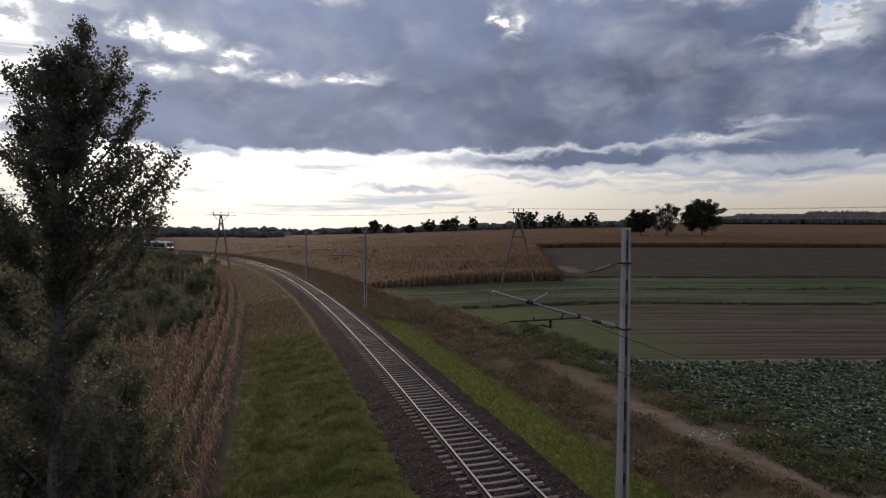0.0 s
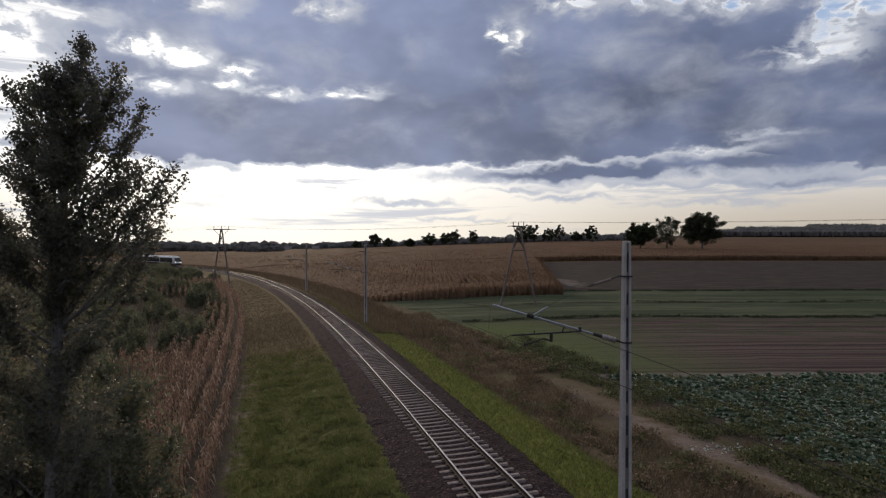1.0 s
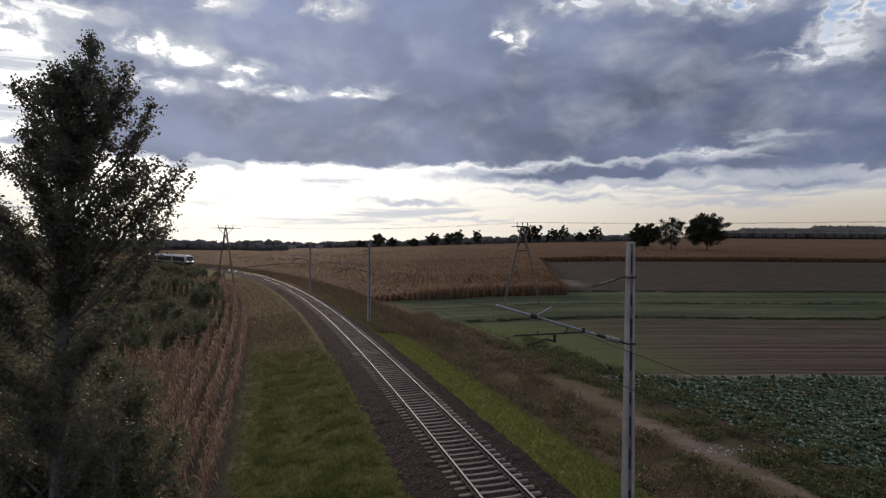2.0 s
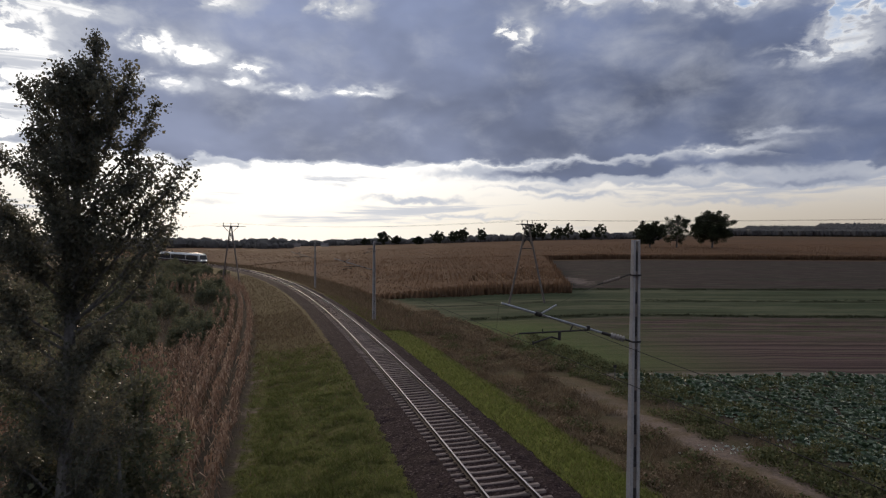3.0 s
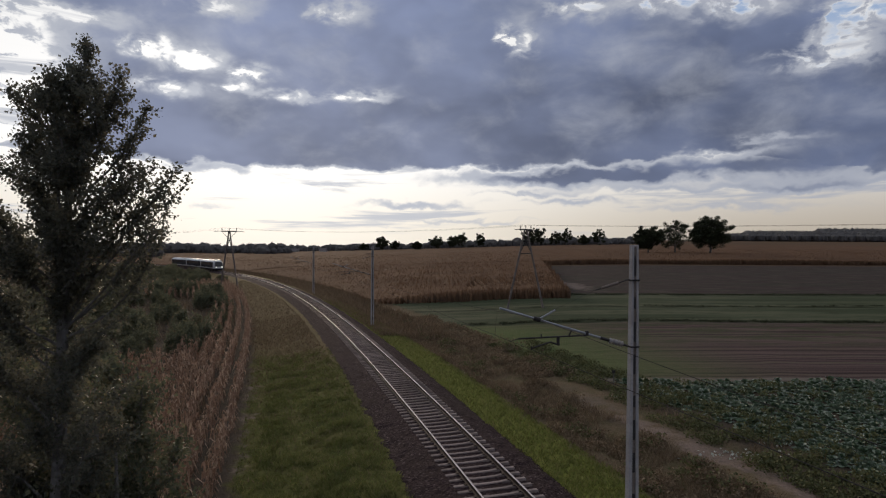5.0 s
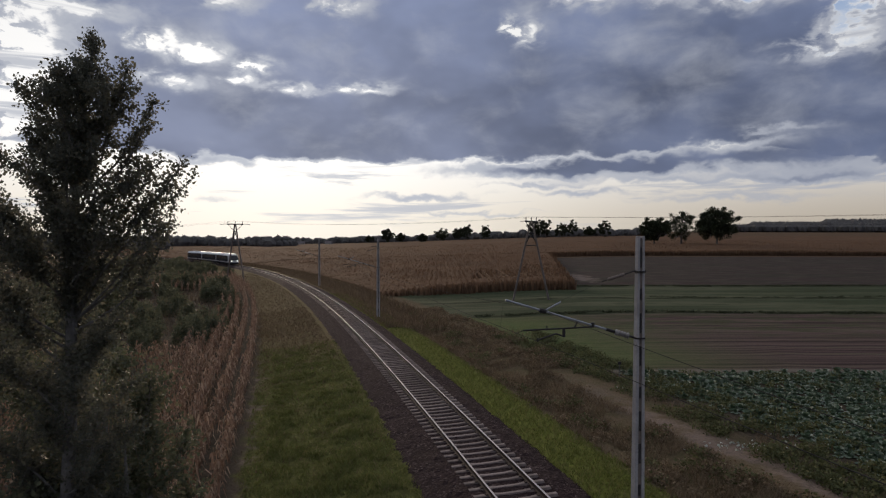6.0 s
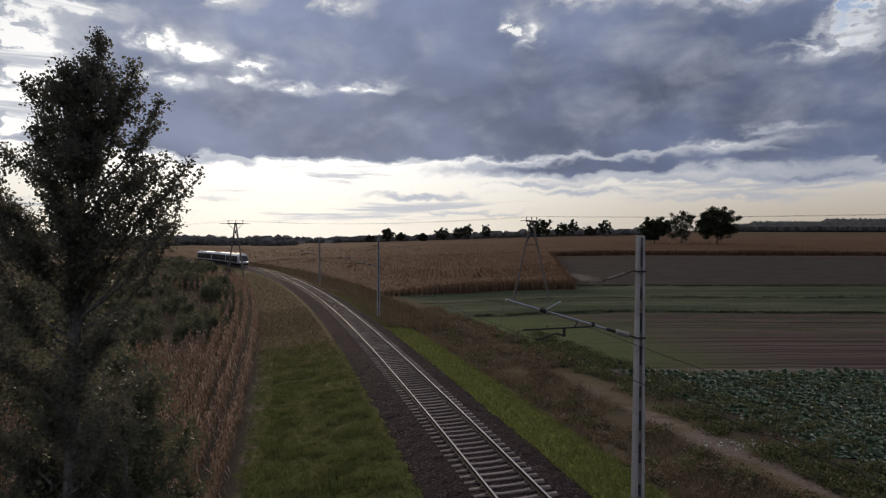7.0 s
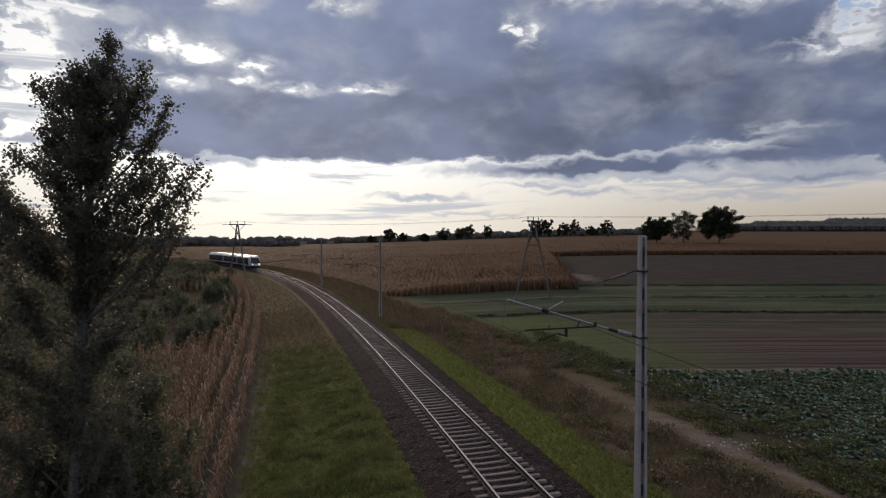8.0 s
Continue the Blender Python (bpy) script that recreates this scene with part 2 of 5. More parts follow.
def ground_material():
    mat, n, b = material("ground", 0.95)
    co = n.add("ShaderNodeTexCoord").outputs["Object"]
    x, y, z = n.xyz(co)
    n1 = n.noise(co, 0.12, 4.0)
    n2 = n.noise(co, 0.9, 5.0, 0.65)
    n3 = n.noise(co, 7.0, 4.0, 0.65)
    y2 = n.m("MINIMUM", y, 380.0)
    poly = n.m("MULTIPLY_ADD", y2, -2.197e-6, -2.287e-4)
    poly = n.m("MULTIPLY_ADD", poly, y2, -0.2357)
    poly = n.m("MULTIPLY_ADD", poly, y2, 7.35)
    poly = n.m("ADD", poly, n.m("MULTIPLY", n.m("SUBTRACT", y, y2), -1.33))
    d0 = n.m("SUBTRACT", x, poly)
    d = n.m("ADD", d0, n.m("MULTIPLY", n.m("SUBTRACT", n2, 0.5), 2.4))
    yw = n.m("ADD", y, n.m("MULTIPLY", n.m("SUBTRACT", n1, 0.5), 3.0))

    def tone(c1, c2, c3):
        return n.mix(n.m("MULTIPLY", n.ss(0.42, 0.7, n3), 0.75), n.mix(n.ss(0.35, 0.65, n2), c1, c2), c3)

    grass = tone((0.082, 0.088, 0.027), (0.108, 0.104, 0.035), (0.043, 0.045, 0.018))
    lush = tone((0.145, 0.162, 0.036), (0.172, 0.176, 0.046), (0.085, 0.094, 0.027))
    dry = tone((0.130, 0.094, 0.048), (0.108, 0.084, 0.040), (0.066, 0.055, 0.029))
    weeds = tone((0.118, 0.086, 0.054), (0.086, 0.074, 0.038), (0.150, 0.112, 0.076))
    dirt = tone((0.24, 0.178, 0.147), (0.18, 0.135, 0.112), (0.105, 0.084, 0.068))
    soil = tone((0.075, 0.058, 0.045), (0.06, 0.05, 0.035), (0.10, 0.075, 0.055))
    # ploughed strips run across, along x
    lines = n.noise(n.vec(n.m("MULTIPLY", x, 0.010), n.m("MULTIPLY", y, 1.6), 0.0), 1.0, 3.0, 0.6)
    plough = n.mix(n.ss(0.36, 0.62, lines), (0.048, 0.034, 0.031), (0.128, 0.088, 0.080))
    plough = n.mix(n.ss(0.55, 0.68, lines), plough, (0.075, 0.085, 0.045))
    gl = n.noise(n.vec(n.m("MULTIPLY", x, 0.02), n.m("MULTIPLY", y, 0.22), 5.0), 1.0, 4.0, 0.6)
    green = n.mix(n.ss(0.40, 0.60, gl), (0.051, 0.062, 0.035), (0.094, 0.099, 0.061))
    blotch = n.noise(n.vec(n.m("MULTIPLY", x, 0.16), n.m("MULTIPLY", y, 0.45), 9.0), 1.0, 6.0, 0.68)
    green = n.mix(n.m("MULTIPLY", n.ss(0.48, 0.66, blotch), 0.75), green, (0.044, 0.050, 0.028))
    dash = n.noise(n.vec(n.m("MULTIPLY", x, 0.05), n.m("MULTIPLY", y, 0.9), 2.0), 1.0, 5.0, 0.6)
    dash = n.m("MULTIPLY", n.ss(0.60, 0.68, dash), n.ss(0.40, 0.55, blotch))
    green = n.mix(n.m("MULTIPLY", dash, 0.8), green, (0.028, 0.032, 0.02))
    grey = n.mix(n.ss(0.4, 0.62, gl), (0.054, 0.039, 0.036), (0.046, 0.043, 0.033))
    grey = n.mix(n.m("MULTIPLY", n.ss(0.45, 0.62, blotch), 0.8), grey, (0.078, 0.064, 0.054))
    grey = n.mix(n.m("MULTIPLY", dash, 0.7), grey, (0.026, 0.024, 0.02))
    straw = tone((0.12, 0.078, 0.048), (0.10, 0.066, 0.042), (0.08, 0.054, 0.036))

    field = n.mix(n.ss(42.4, 43.4, y), soil, plough)
    field = n.mix(n.m("MULTIPLY", n.ss(50.0, 64.0, yw), n.ss(0.42, 0.62, blotch)), field, (0.062, 0.062, 0.036))
    field = n.mix(n.ss(70.0, 74.0, yw), field, green)
    field = n.mix(n.ss(104.0, 110.0, yw), field, grey)
    field = n.mix(n.ss(212.0, 216.0, y), field, straw)
    # fresh growth on the near strips beside the track
    fresh = n.m("MULTIPLY", n.m("SUBTRACT", 1.0, n.ss(16.0, 34.0, d)), n.band(44.0, 72.0, 4.0, yw))
    field = n.mix(n.m("MULTIPLY", fresh, 0.8), field, tone((0.075, 0.110, 0.035), (0.10, 0.125, 0.045), (0.06, 0.075, 0.03)))
    edge_y = n.m("ADD", n.band(72.0, 73.8, 0.5, yw), n.m("ADD", n.band(105.0, 108.5, 0.9, yw), n.band(87.0, 88.8, 0.5, yw)))
    field = n.mix(n.m("MULTIPLY", edge_y, n.ss(0.30, 0.55, blotch)), field, (0.026, 0.032, 0.017))
    field = n.mix(n.m("MULTIPLY", n.band(42.6, 43.5, 0.25, y), 0.8), field, (0.17, 0.145, 0.12))
    bx, by = n.m("DIVIDE", n.m("SUBTRACT", x, 28.2), 2.6), n.m("DIVIDE", n.m("SUBTRACT", y, 126.0), 11.0)
    corner = n.m("ADD", n.m("ADD", n.m("MULTIPLY", bx, bx), n.m("MULTIPLY", by, by)), n.m("MULTIPLY", n.m("SUBTRACT", n.noise(co, 0.5, 4.0, 0.65), 0.5), 5.0))
    field = n.mix(n.m("SUBTRACT", 1.0, n.ss(0.2, 1.3, corner)), field, (0.15, 0.118, 0.102))
    weeds = n.mix(n.m("MULTIPLY", n.ss(60.0, 100.0, y), 0.8), weeds, (0.085, 0.062, 0.038))
    col = n.mix(n.ss(13.0, 14.5, d), weeds, field)
    dp = n.m("SUBTRACT", d, n.m("MULTIPLY", n.m("MAXIMUM", n.m("SUBTRACT", 33.0, y), 0.0), 0.13))
    path = n.m("MULTIPLY", n.band(10.1, 12.0, 0.55, dp), n.m("SUBTRACT", 1.0, n.ss(31.0, 44.0, y)))
    bare = n.noise(co, 0.34, 4.0, 0.6)
    col = n.mix(n.m("MULTIPLY", path, n.m("MULTIPLY", n.ss(0.30, 0.55, n2), n.ss(0.36, 0.52, bare))), col, dirt)
    right = n.mix(n.ss(48.0, 75.0, yw), lush, dry)
    col = n.mix(n.m("SUBTRACT", 1.0, n.ss(5.2, 6.0, d)), col, right)
    left = n.mix(n.ss(36.0, 50.0, n.m("ADD", yw, n.m("MULTIPLY", d, 1.0))), grass, dry)
    left = n.mix(n.m("MULTIPLY", n.ss(0.46, 0.66, bare), 0.4), left, dry)
    col = n.mix(n.m("SUBTRACT", 1.0, n.ss(-0.3, 0.3, d)), col, left)
    lane = n.m("MULTIPLY", n.band(-9.5, -9.0, 0.3, d), n.m("SUBTRACT", 1.0, n.ss(45.0, 60.0, y)))
    col = n.mix(n.m("MULTIPLY", lane, n.ss(0.44, 0.58, bare)), col, dirt)
    col = n.mix(n.m("SUBTRACT", 1.0, n.ss(-9.6, -9.1, d)), col, n.mix(n.ss(150, 220, y), soil, straw))
    n.put(b.inputs["Base Color"], col)
    b.inputs["Specular IOR Level"].default_value = 0.02
    n4 = n.noise(co, 2.6, 3.0, 0.55)
    bump(n, b, n.m("ADD", n.m("MULTIPLY", n4, 1.8), n.m("ADD", n3, n2)), 0.9, 0.10)
    return mat


M_GROUND = ground_material()


def ballast_material():
    mat, n, b = material("ballast", 0.95)
    co = n.add("ShaderNodeTexCoord").outputs["Object"]
    v = n.add("ShaderNodeTexVoronoi")
    n.put(v.inputs["Vector"], co)
    v.inputs["Scale"].default_value = 15.0
    tone = n.xyz(v.outputs["Color"])[0]
    col = n.ramp(tone, [(0.0, (0.016, 0.010, 0.011)), (0.6, (0.035, 0.023, 0.0245)), (0.92, (0.058, 0.040, 0.041)), (1.0, (0.13, 0.10, 0.098))])
    stain = n.noise(co, 0.5, 4.0)
    col = n.mix(n.m("MULTIPLY", n.ss(0.45, 0.7, stain), 0.45), col, (0.042, 0.030, 0.026))
    n.put(b.inputs["Base Color"], col)
    b.inputs["Specular IOR Level"].default_value = 0.03
    bump(n, b, n.m("SUBTRACT", 1.0, v.outputs["Distance"]), 1.0, 0.05)
    return mat


M_BALLAST = ballast_material()
M_CONCRETE = mottled("weathered_concrete", (0.38, 0.365, 0.36), (0.29, 0.275, 0.27), 1.3, 0.85, relief=0.3, depth=0.01, c3=(0.24, 0.225, 0.22), fine=9.0)
M_SLEEPER = mottled("sleeper_concrete", (0.27, 0.218, 0.200), (0.18, 0.146, 0.134), 3.0, 0.95, relief=0.3, depth=0.01, rand=0.25, spec=0.05)
M_RAIL = mottled("rail_steel", (0.42, 0.385, 0.375), (0.50, 0.47, 0.455), 4.0, 0.6, 0.3, relief=0.05, depth=0.002, spec=0.2)
M_RUST = mottled("rusty_steel", (0.050, 0.032, 0.026), (0.036, 0.026, 0.022), 5.0, 0.8, 0.2, relief=0.3, depth=0.004)
M_GALV = mottled("galvanised_steel", (0.40, 0.41, 0.43), (0.30, 0.31, 0.33), 6.0, 0.55, 0.5, relief=0.1, depth=0.003)
M_AGED = mottled("aged_brown_concrete", (0.20, 0.165, 0.145), (0.14, 0.115, 0.10), 1.5, 0.9, relief=0.3, depth=0.01, fine=8.0)
M_DARK = mottled("dark_iron", (0.05, 0.045, 0.045), (0.035, 0.032, 0.032), 8.0, 0.7, 0.3, relief=0.2, depth=0.004)
M_PORC = mottled("glazed_insulator", (0.26, 0.25, 0.25), (0.17, 0.155, 0.15), 9.0, 0.5, relief=0.05, depth=0.002)
M_WIRE = mottled("wire", (0.045, 0.042, 0.04), (0.035, 0.032, 0.03), 3.0, 0.9, 0.0, relief=0.0, depth=0.001, spec=0.05)


# ---------------------------------------------------------------- mesh helpers
def mesh_of(name, verts, faces, mats, index=None, smooth=False):
    me = bpy.data.meshes.new(name)
    me.from_pydata([tuple(v) for v in verts], [], faces)
    for mt in mats if isinstance(mats, (list, tuple)) else [mats]:
        me.materials.append(mt)
    if index is not None:
        me.polygons.foreach_set("material_index", index)
    if smooth:
        me.polygons.foreach_set("use_smooth", [True] * len(me.polygons))
    me.update()
    return me


def part(name, bm, mat, parent, label="", m=None, smooth=False):
    """Links a bmesh, or a ready mesh, as one mesh object under a thing or a part."""
    if isinstance(bm, bpy.types.Mesh):
        me = bm
    else:
        me = bpy.data.meshes.new(name)
        bm.to_mesh(me)
        bm.free()
        me.materials.append(mat)
        if smooth:
            me.polygons.foreach_set("use_smooth", [True] * len(me.polygons))
    ob = new(name, me)
    ob.parent = parent
    if m is not None:
        ob.matrix_basis = m
    return tagged(ob, label) if label else ob


def thing(name, m, label, category, group=""):
    ob = new(name)
    ob.empty_display_size = 0.2
    ob.matrix_basis = m
    return tagged(ob, label, category, group)


def box(bm, x0, y0, z0, x1, y1, z1, bevel=0.0, m=None):
    r = bmesh.ops.create_cube(bm, size=1.0)
    vs = r["verts"]
    bmesh.ops.scale(bm, vec=(x1 - x0, y1 - y0, z1 - z0), verts=vs)
    bmesh.ops.translate(bm, vec=((x0 + x1) / 2, (y0 + y1) / 2, (z0 + z1) / 2), verts=vs)
    if bevel:
        es = list({ed for v in vs for ed in v.link_edges})
        r = bmesh.ops.bevel(bm, geom=es, offset=bevel, segments=2, affect="EDGES", profile=0.5)
        vs = list({v for f in r["faces"] for v in f.verts} | {v for v in vs if v.is_valid})
    if m is not None:
        bmesh.ops.transform(bm, matrix=m, verts=vs)
    return vs


def tube(bm, a, b, r0, r1=None, seg=8):
    """A tapered round bar from a to b."""
    a, b = Vector(a), Vector(b)
    r1 = r0 if r1 is None else r1
    q = (b - a).to_track_quat("Z", "Y").to_matrix()
    rings = []
    for p, r in ((a, r0), (b, r1)):
        rings.append([bm.verts.new(p + q @ Vector((r * math.cos(t), r * math.sin(t), 0))) for t in (2 * math.pi * k / seg for k in range(seg))])
    for k in range(seg):
        bm.faces.new((rings[0][k], rings[0][(k + 1) % seg], rings[1][(k + 1) % seg], rings[1][k]))
    bm.faces.new(rings[0][::-1])
    bm.faces.new(rings[1])


def cable(points, r, seg=6):
    """One continuous round wire through the points."""
    v, f = sweep(points, [(r * math.cos(2 * math.pi * k / seg), r * math.sin(2 * math.pi * k / seg)) for k in range(seg)])
    return v, f


def sweep(points, profile, cap=True):
    """Vertices and faces of a profile (sideways, up) carried along points with a level sideways axis."""
    vs, fs, k = [], [], len(profile)
    for i, p in enumerate(points):
        t = (points[min(i + 1, len(points) - 1)] - points[max(i - 1, 0)]).normalized()
        s = Vector((t.y, -t.x, 0)).normalized()
        vs += [p + s * u + Vector((0, 0, w)) for u, w in profile]
    for i in range(len(points) - 1):
        fs += [(i * k + j, i * k + (j + 1) % k, (i + 1) * k + (j + 1) % k, (i + 1) * k + j) for j in range(k)]
    if cap:
        fs += [tuple(range(k))[::-1], tuple((len(points) - 1) * k + j for j in range(k))]
    return vs, fs


# ---------------------------------------------------------------- ground
def build_ground():
    ys = [-70 + 4 * i for i in range(18)] + [2 + 0.4 * i for i in range(160)]
    while ys[-1] < 4900:
        ys.append(ys[-1] * 1.022 + 0.3)
    ds = [-4.5 + 0.3 * i for i in range(31)]
    lo = []
    v = -4.5
    step = 0.3
    while v > -4500:
        v -= step
        step *= 1.045
        lo.append(v)
    ds = lo[::-1] + ds + [-q for q in lo]
    vs, fs = [], []
    w = len(ds)
    for yy in ys:
        base = track_x(min(yy, 500.0)) if yy < 500 else track_x(500.0)
        vs += [(base + dd, yy, ground_z(base + dd, yy)) for dd in ds]
    for i in range(len(ys) - 1):
        fs += [(i * w + j, i * w + j + 1, (i + 1) * w + j + 1, (i + 1) * w + j) for j in range(w - 1)]
    ob = new("ground", mesh_of("ground", vs, fs, M_GROUND, smooth=True))
    tagged(ob, "flat farmland with grass verges, dirt paths and ploughed strips", "ground", kind="structure")


build_ground()
# ---------------------------------------------------------------- railway
def track_points(y0, y1, step, z):
    pts, y = [], y0
    while y < y1:
        pts.append(Vector((track_x(y), y, z)))
        y += step * track_dir(y).y
    return pts


CANT = 0.05   # the outer rail stands higher in the curve


def build_track():
    pts = track_points(-30, 420, 2.0, 0.0)
    prof = [(-3.6, 0.30), (-2.0, 0.62), (-1.5, 0.685), (-1.3, 0.69), (1.3, 0.725), (1.5, 0.725), (2.0, 0.69), (3.2, 0.30)]
    fine = [(-3.6 + 0.17 * i) for i in range(41)]
    vs, fs = [], []
    rows = track_points(-20, 120, 0.22, 0.0) + track_points(120, 420, 2.0, 0.0)
    w = len(fine)
    for p in rows:
        t = track_dir(p.y)
        for u in fine:
            for (u0, z0), (u1, z1) in zip(prof, prof[1:]):
                if u0 - 1e-6 <= u <= u1 + 1e-6 or (u > 3.19 and u1 == 3.2):
                    z = z0 + (z1 - z0) * (u - u0) / (u1 - u0)
            gx, gy = p.x + t.y * u, p.y - t.x * u
            h = 0.045 * noise.noise((gx * 5, gy * 5, 0.0)) + 0.05 * noise.noise((gx * 1.4, gy * 1.4, 3.0))
            z += 0.03 * sstep(50.0, 75.0, p.y) * (1 - sstep(1.5, 2.4, abs(u)))
            vs.append((p.x + t.y * u, p.y - t.x * u, z + h * (1.0 if abs(u) > 1.4 else 0.4)))
    for i in range(len(rows) - 1):
        fs += [(i * w + j, i * w + j + 1, (i + 1) * w + j + 1, (i + 1) * w + j) for j in range(w - 1)]
    track = thing("railway_track", pose(0, 0, 0), "single railway track curving over dark ballast and pale concrete sleepers", "railway track")
    track["kind"] = "structure"
    part("ballast_bed", mesh_of("ballast_bed", vs, fs, M_BALLAST), None, track, "dark purplish crushed stone ballast")
    head = [(-0.066, -0.18), (-0.066, -0.165), (-0.012, -0.145), (-0.012, -0.045), (-0.036, -0.035), (-0.036, -0.004), (-0.030, 0.0),
            (0.030, 0.0), (0.036, -0.004), (0.036, -0.035), (0.012, -0.045), (0.012, -0.145), (0.066, -0.165), (0.066, -0.18)]
    for sgn in (-1, 1):
        line = []
        for p in track_points(-30, 420, 1.0, RAIL + (CANT if sgn > 0 else 0.0)):
            t = track_dir(p.y)
            line.append(Vector((p.x + t.y * sgn * 0.797, p.y - t.x * sgn * 0.797, p.z)))
        v, f = sweep(line, head)
        top = [1 if (k < (len(line) - 1) * 14 and k % 14 in (5, 6, 7)) else 0 for k in range(len(f))]
        part("rail", mesh_of("rail", v, f, [M_RUST, M_RAIL], top), None, track, "rusty steel rail with a polished bright head")
    # concrete sleeper, thinner in its middle
    sec = [(-1.35, 0.115, 0.155), (-1.33, 0.125, 0.165), (-0.62, 0.125, 0.165), (-0.35, 0.105, 0.140), (0.35, 0.105, 0.140), (0.62, 0.125, 0.165), (1.33, 0.125, 0.165), (1.35, 0.115, 0.155)]
    v, f = [], []
    for u, half, h in sec:
        v += [(u, -half, 0), (u, -half * 0.60, h), (u, half * 0.60, h), (u, half, 0)]
    for i in range(len(sec) - 1):
        f += [(i * 4 + j, i * 4 + j + 1, i * 4 + 5 + j, i * 4 + 4 + j) for j in range(3)]
    f += [(0, 3, 2, 1), (28, 29, 30, 31)]
    sl = mesh_of("sleeper", v, f, M_SLEEPER)
    bm = bmesh.new()
    for sgn in (-1, 1):
        for q in (-0.11, 0.11):
            box(bm, sgn * 0.797 + q - 0.045, -0.07, 0.14, sgn * 0.797 + q + 0.045, 0.07, 0.20)
    clips = bpy.data.meshes.new("fastening")
    bm.to_mesh(clips)
    bm.free()
    clips.materials.append(M_RUST)
    rest_v, rest_f = [], []
    for i, p in enumerate(track_points(8, 400, 0.56, RAIL - 0.325)):
        t = track_dir(p.y)
        jit = random.uniform(-0.6, 0.6)
        m = Matrix.Translation(p + Vector((0, 0, CANT / 2))) @ pose(0, 0, 0, 0, -math.degrees(CANT / 1.6), math.degrees(math.atan2(-t.x, t.y)) + jit)
        if i < 260:
            s = part("sleeper", sl, None, track, m=m)
            if i < 90:
                part("rail_fastening", clips, None, s)
        else:
            k = len(rest_v)
            rest_v += [m @ Vector(q) for q in v]
            rest_f += [tuple(a + k for a in q) for q in f]
    tagged(part("far_sleepers", mesh_of("far_sleepers", rest_v, rest_f, M_SLEEPER), None, track), kind="stuff")


build_track()


# ---------------------------------------------------------------- overhead line
def build_mast():
    """A slender concrete mast of two flanges with a recessed web, and its hinged bracket towards the track (local +x)."""
    mast = thing("catenary_mast", pose(0, 0, 0), "weathered grey concrete railway mast carrying a steel bracket", "mast", "masts along the railway")
    H = 8.81
    bm = bmesh.new()
    for x0 in (-0.18, 0.065):
        vs = box(bm, x0, -0.13, -0.5, x0 + 0.115, 0.13, H, 0.015)
        for v in vs:
            k = 1 - 0.36 * max(0.0, v.co.z) / H
            v.co.x *= k
            v.co.y *= k
    part("post", bm, M_CONCRETE, mast)
    bm = bmesh.new()
    for v in box(bm, -0.07, -0.085, -0.5, 0.07, 0.085, H - 0.05):
        k = 1 - 0.36 * max(0.0, v.co.z) / H
        v.co.x *= k
        v.co.y *= k
    part("web", bm, M_AGED, mast, "brownish recessed web between the flanges")
    # solid dark blocks stand in for the shade inside the web's holes
    for k in range(8):
        z = 0.7 + k * 1.02
        q = 1 - 0.36 * z / H
        bm = bmesh.new()
        box(bm, -0.055 * q, -0.092 * q, z, 0.055 * q, 0.092 * q, z + (0.62 if k % 3 else 0.36), 0.006)
        part("web_hole_shade", bm, M_DARK, mast)
    for z in (5.65, 7.72):
        bm = bmesh.new()
        box(bm, -0.15, -0.13, z - 0.035, 0.15, 0.13, z + 0.015, 0.01)
        tube(bm, (-0.30, -0.17, z), (0.2, -0.17, z), 0.022)
        part("clamp", bm, M_DARK, mast)
    a, b = Vector((0.18, 0, 5.66)), Vector((4.42, 0, 6.92))

    def on(u):
        return a + (b - a) * (u - 0.18) / 4.24

    bm = bmesh.new()
    tube(bm, on(0.95), on(4.42), 0.038, 0.034, 10)
    arm = part("bracket_tube", bm, M_GALV, mast, "inclined galvanised bracket tube")
    for p, q, r in ((a, on(0.42), 0.035), (on(0.85), on(1.15), 0.05), (on(1.6) + Vector((0, 0, -0.06)), on(1.6) + Vector((0, 0, 0.09)), 0.06), (on(3.15), on(3.35), 0.07)):
        bm = bmesh.new()
        tube(bm, p, q, r)
        part("fitting", bm, M_DARK, mast)
    bm = bmesh.new()
    for k in range(5):
        p, q = on(0.40 + k * 0.10), on(0.445 + k * 0.10)
        tube(bm, p, q, 0.10, 0.045, 12)
        tube(bm, q, on(0.50 + k * 0.10), 0.022, 0.022, 8)
    part("insulator", bm, M_PORC, mast, "ribbed pale porcelain insulator")
    bm = bmesh.new()
    top = Vector((0.15, 0, 7.74))
    tie = Vector((1.3, 0, 7.42))
    tube(bm, top, top + (tie - top) * 0.35, 0.018)
    tube(bm, top + (tie - top) * 0.85, tie, 0.018)
    tube(bm, tie, on(3.3), 0.0035, 0.0035, 5)
    part("tie_rod", bm, M_DARK, mast)
    bm = bmesh.new()
    for k in range(6):
        p = top + (tie - top) * (0.35 + 0.083 * k)
        tube(bm, p, top + (tie - top) * (0.35 + 0.083 * k + 0.06), 0.06, 0.03, 10)
    part("insulator", bm, M_AGED, mast, "ribbed brown insulator")
    bm = bmesh.new()
    tube(bm, on(3.2), on(3.2) + Vector((-0.5, 0.1, 0.28)), 0.028)
    part("saddle_arm", bm, M_GALV, mast)
    bm = bmesh.new()
    tube(bm, on(1.62) + Vector((0, 0, -0.05)), (3.85, 0, 6.0), 0.026)
    tube(bm, on(2.1), (2.2, 0, 6.03), 0.024)
    tube(bm, (2.55, 0, 6.03), (2.55, 0, 5.76), 0.05)
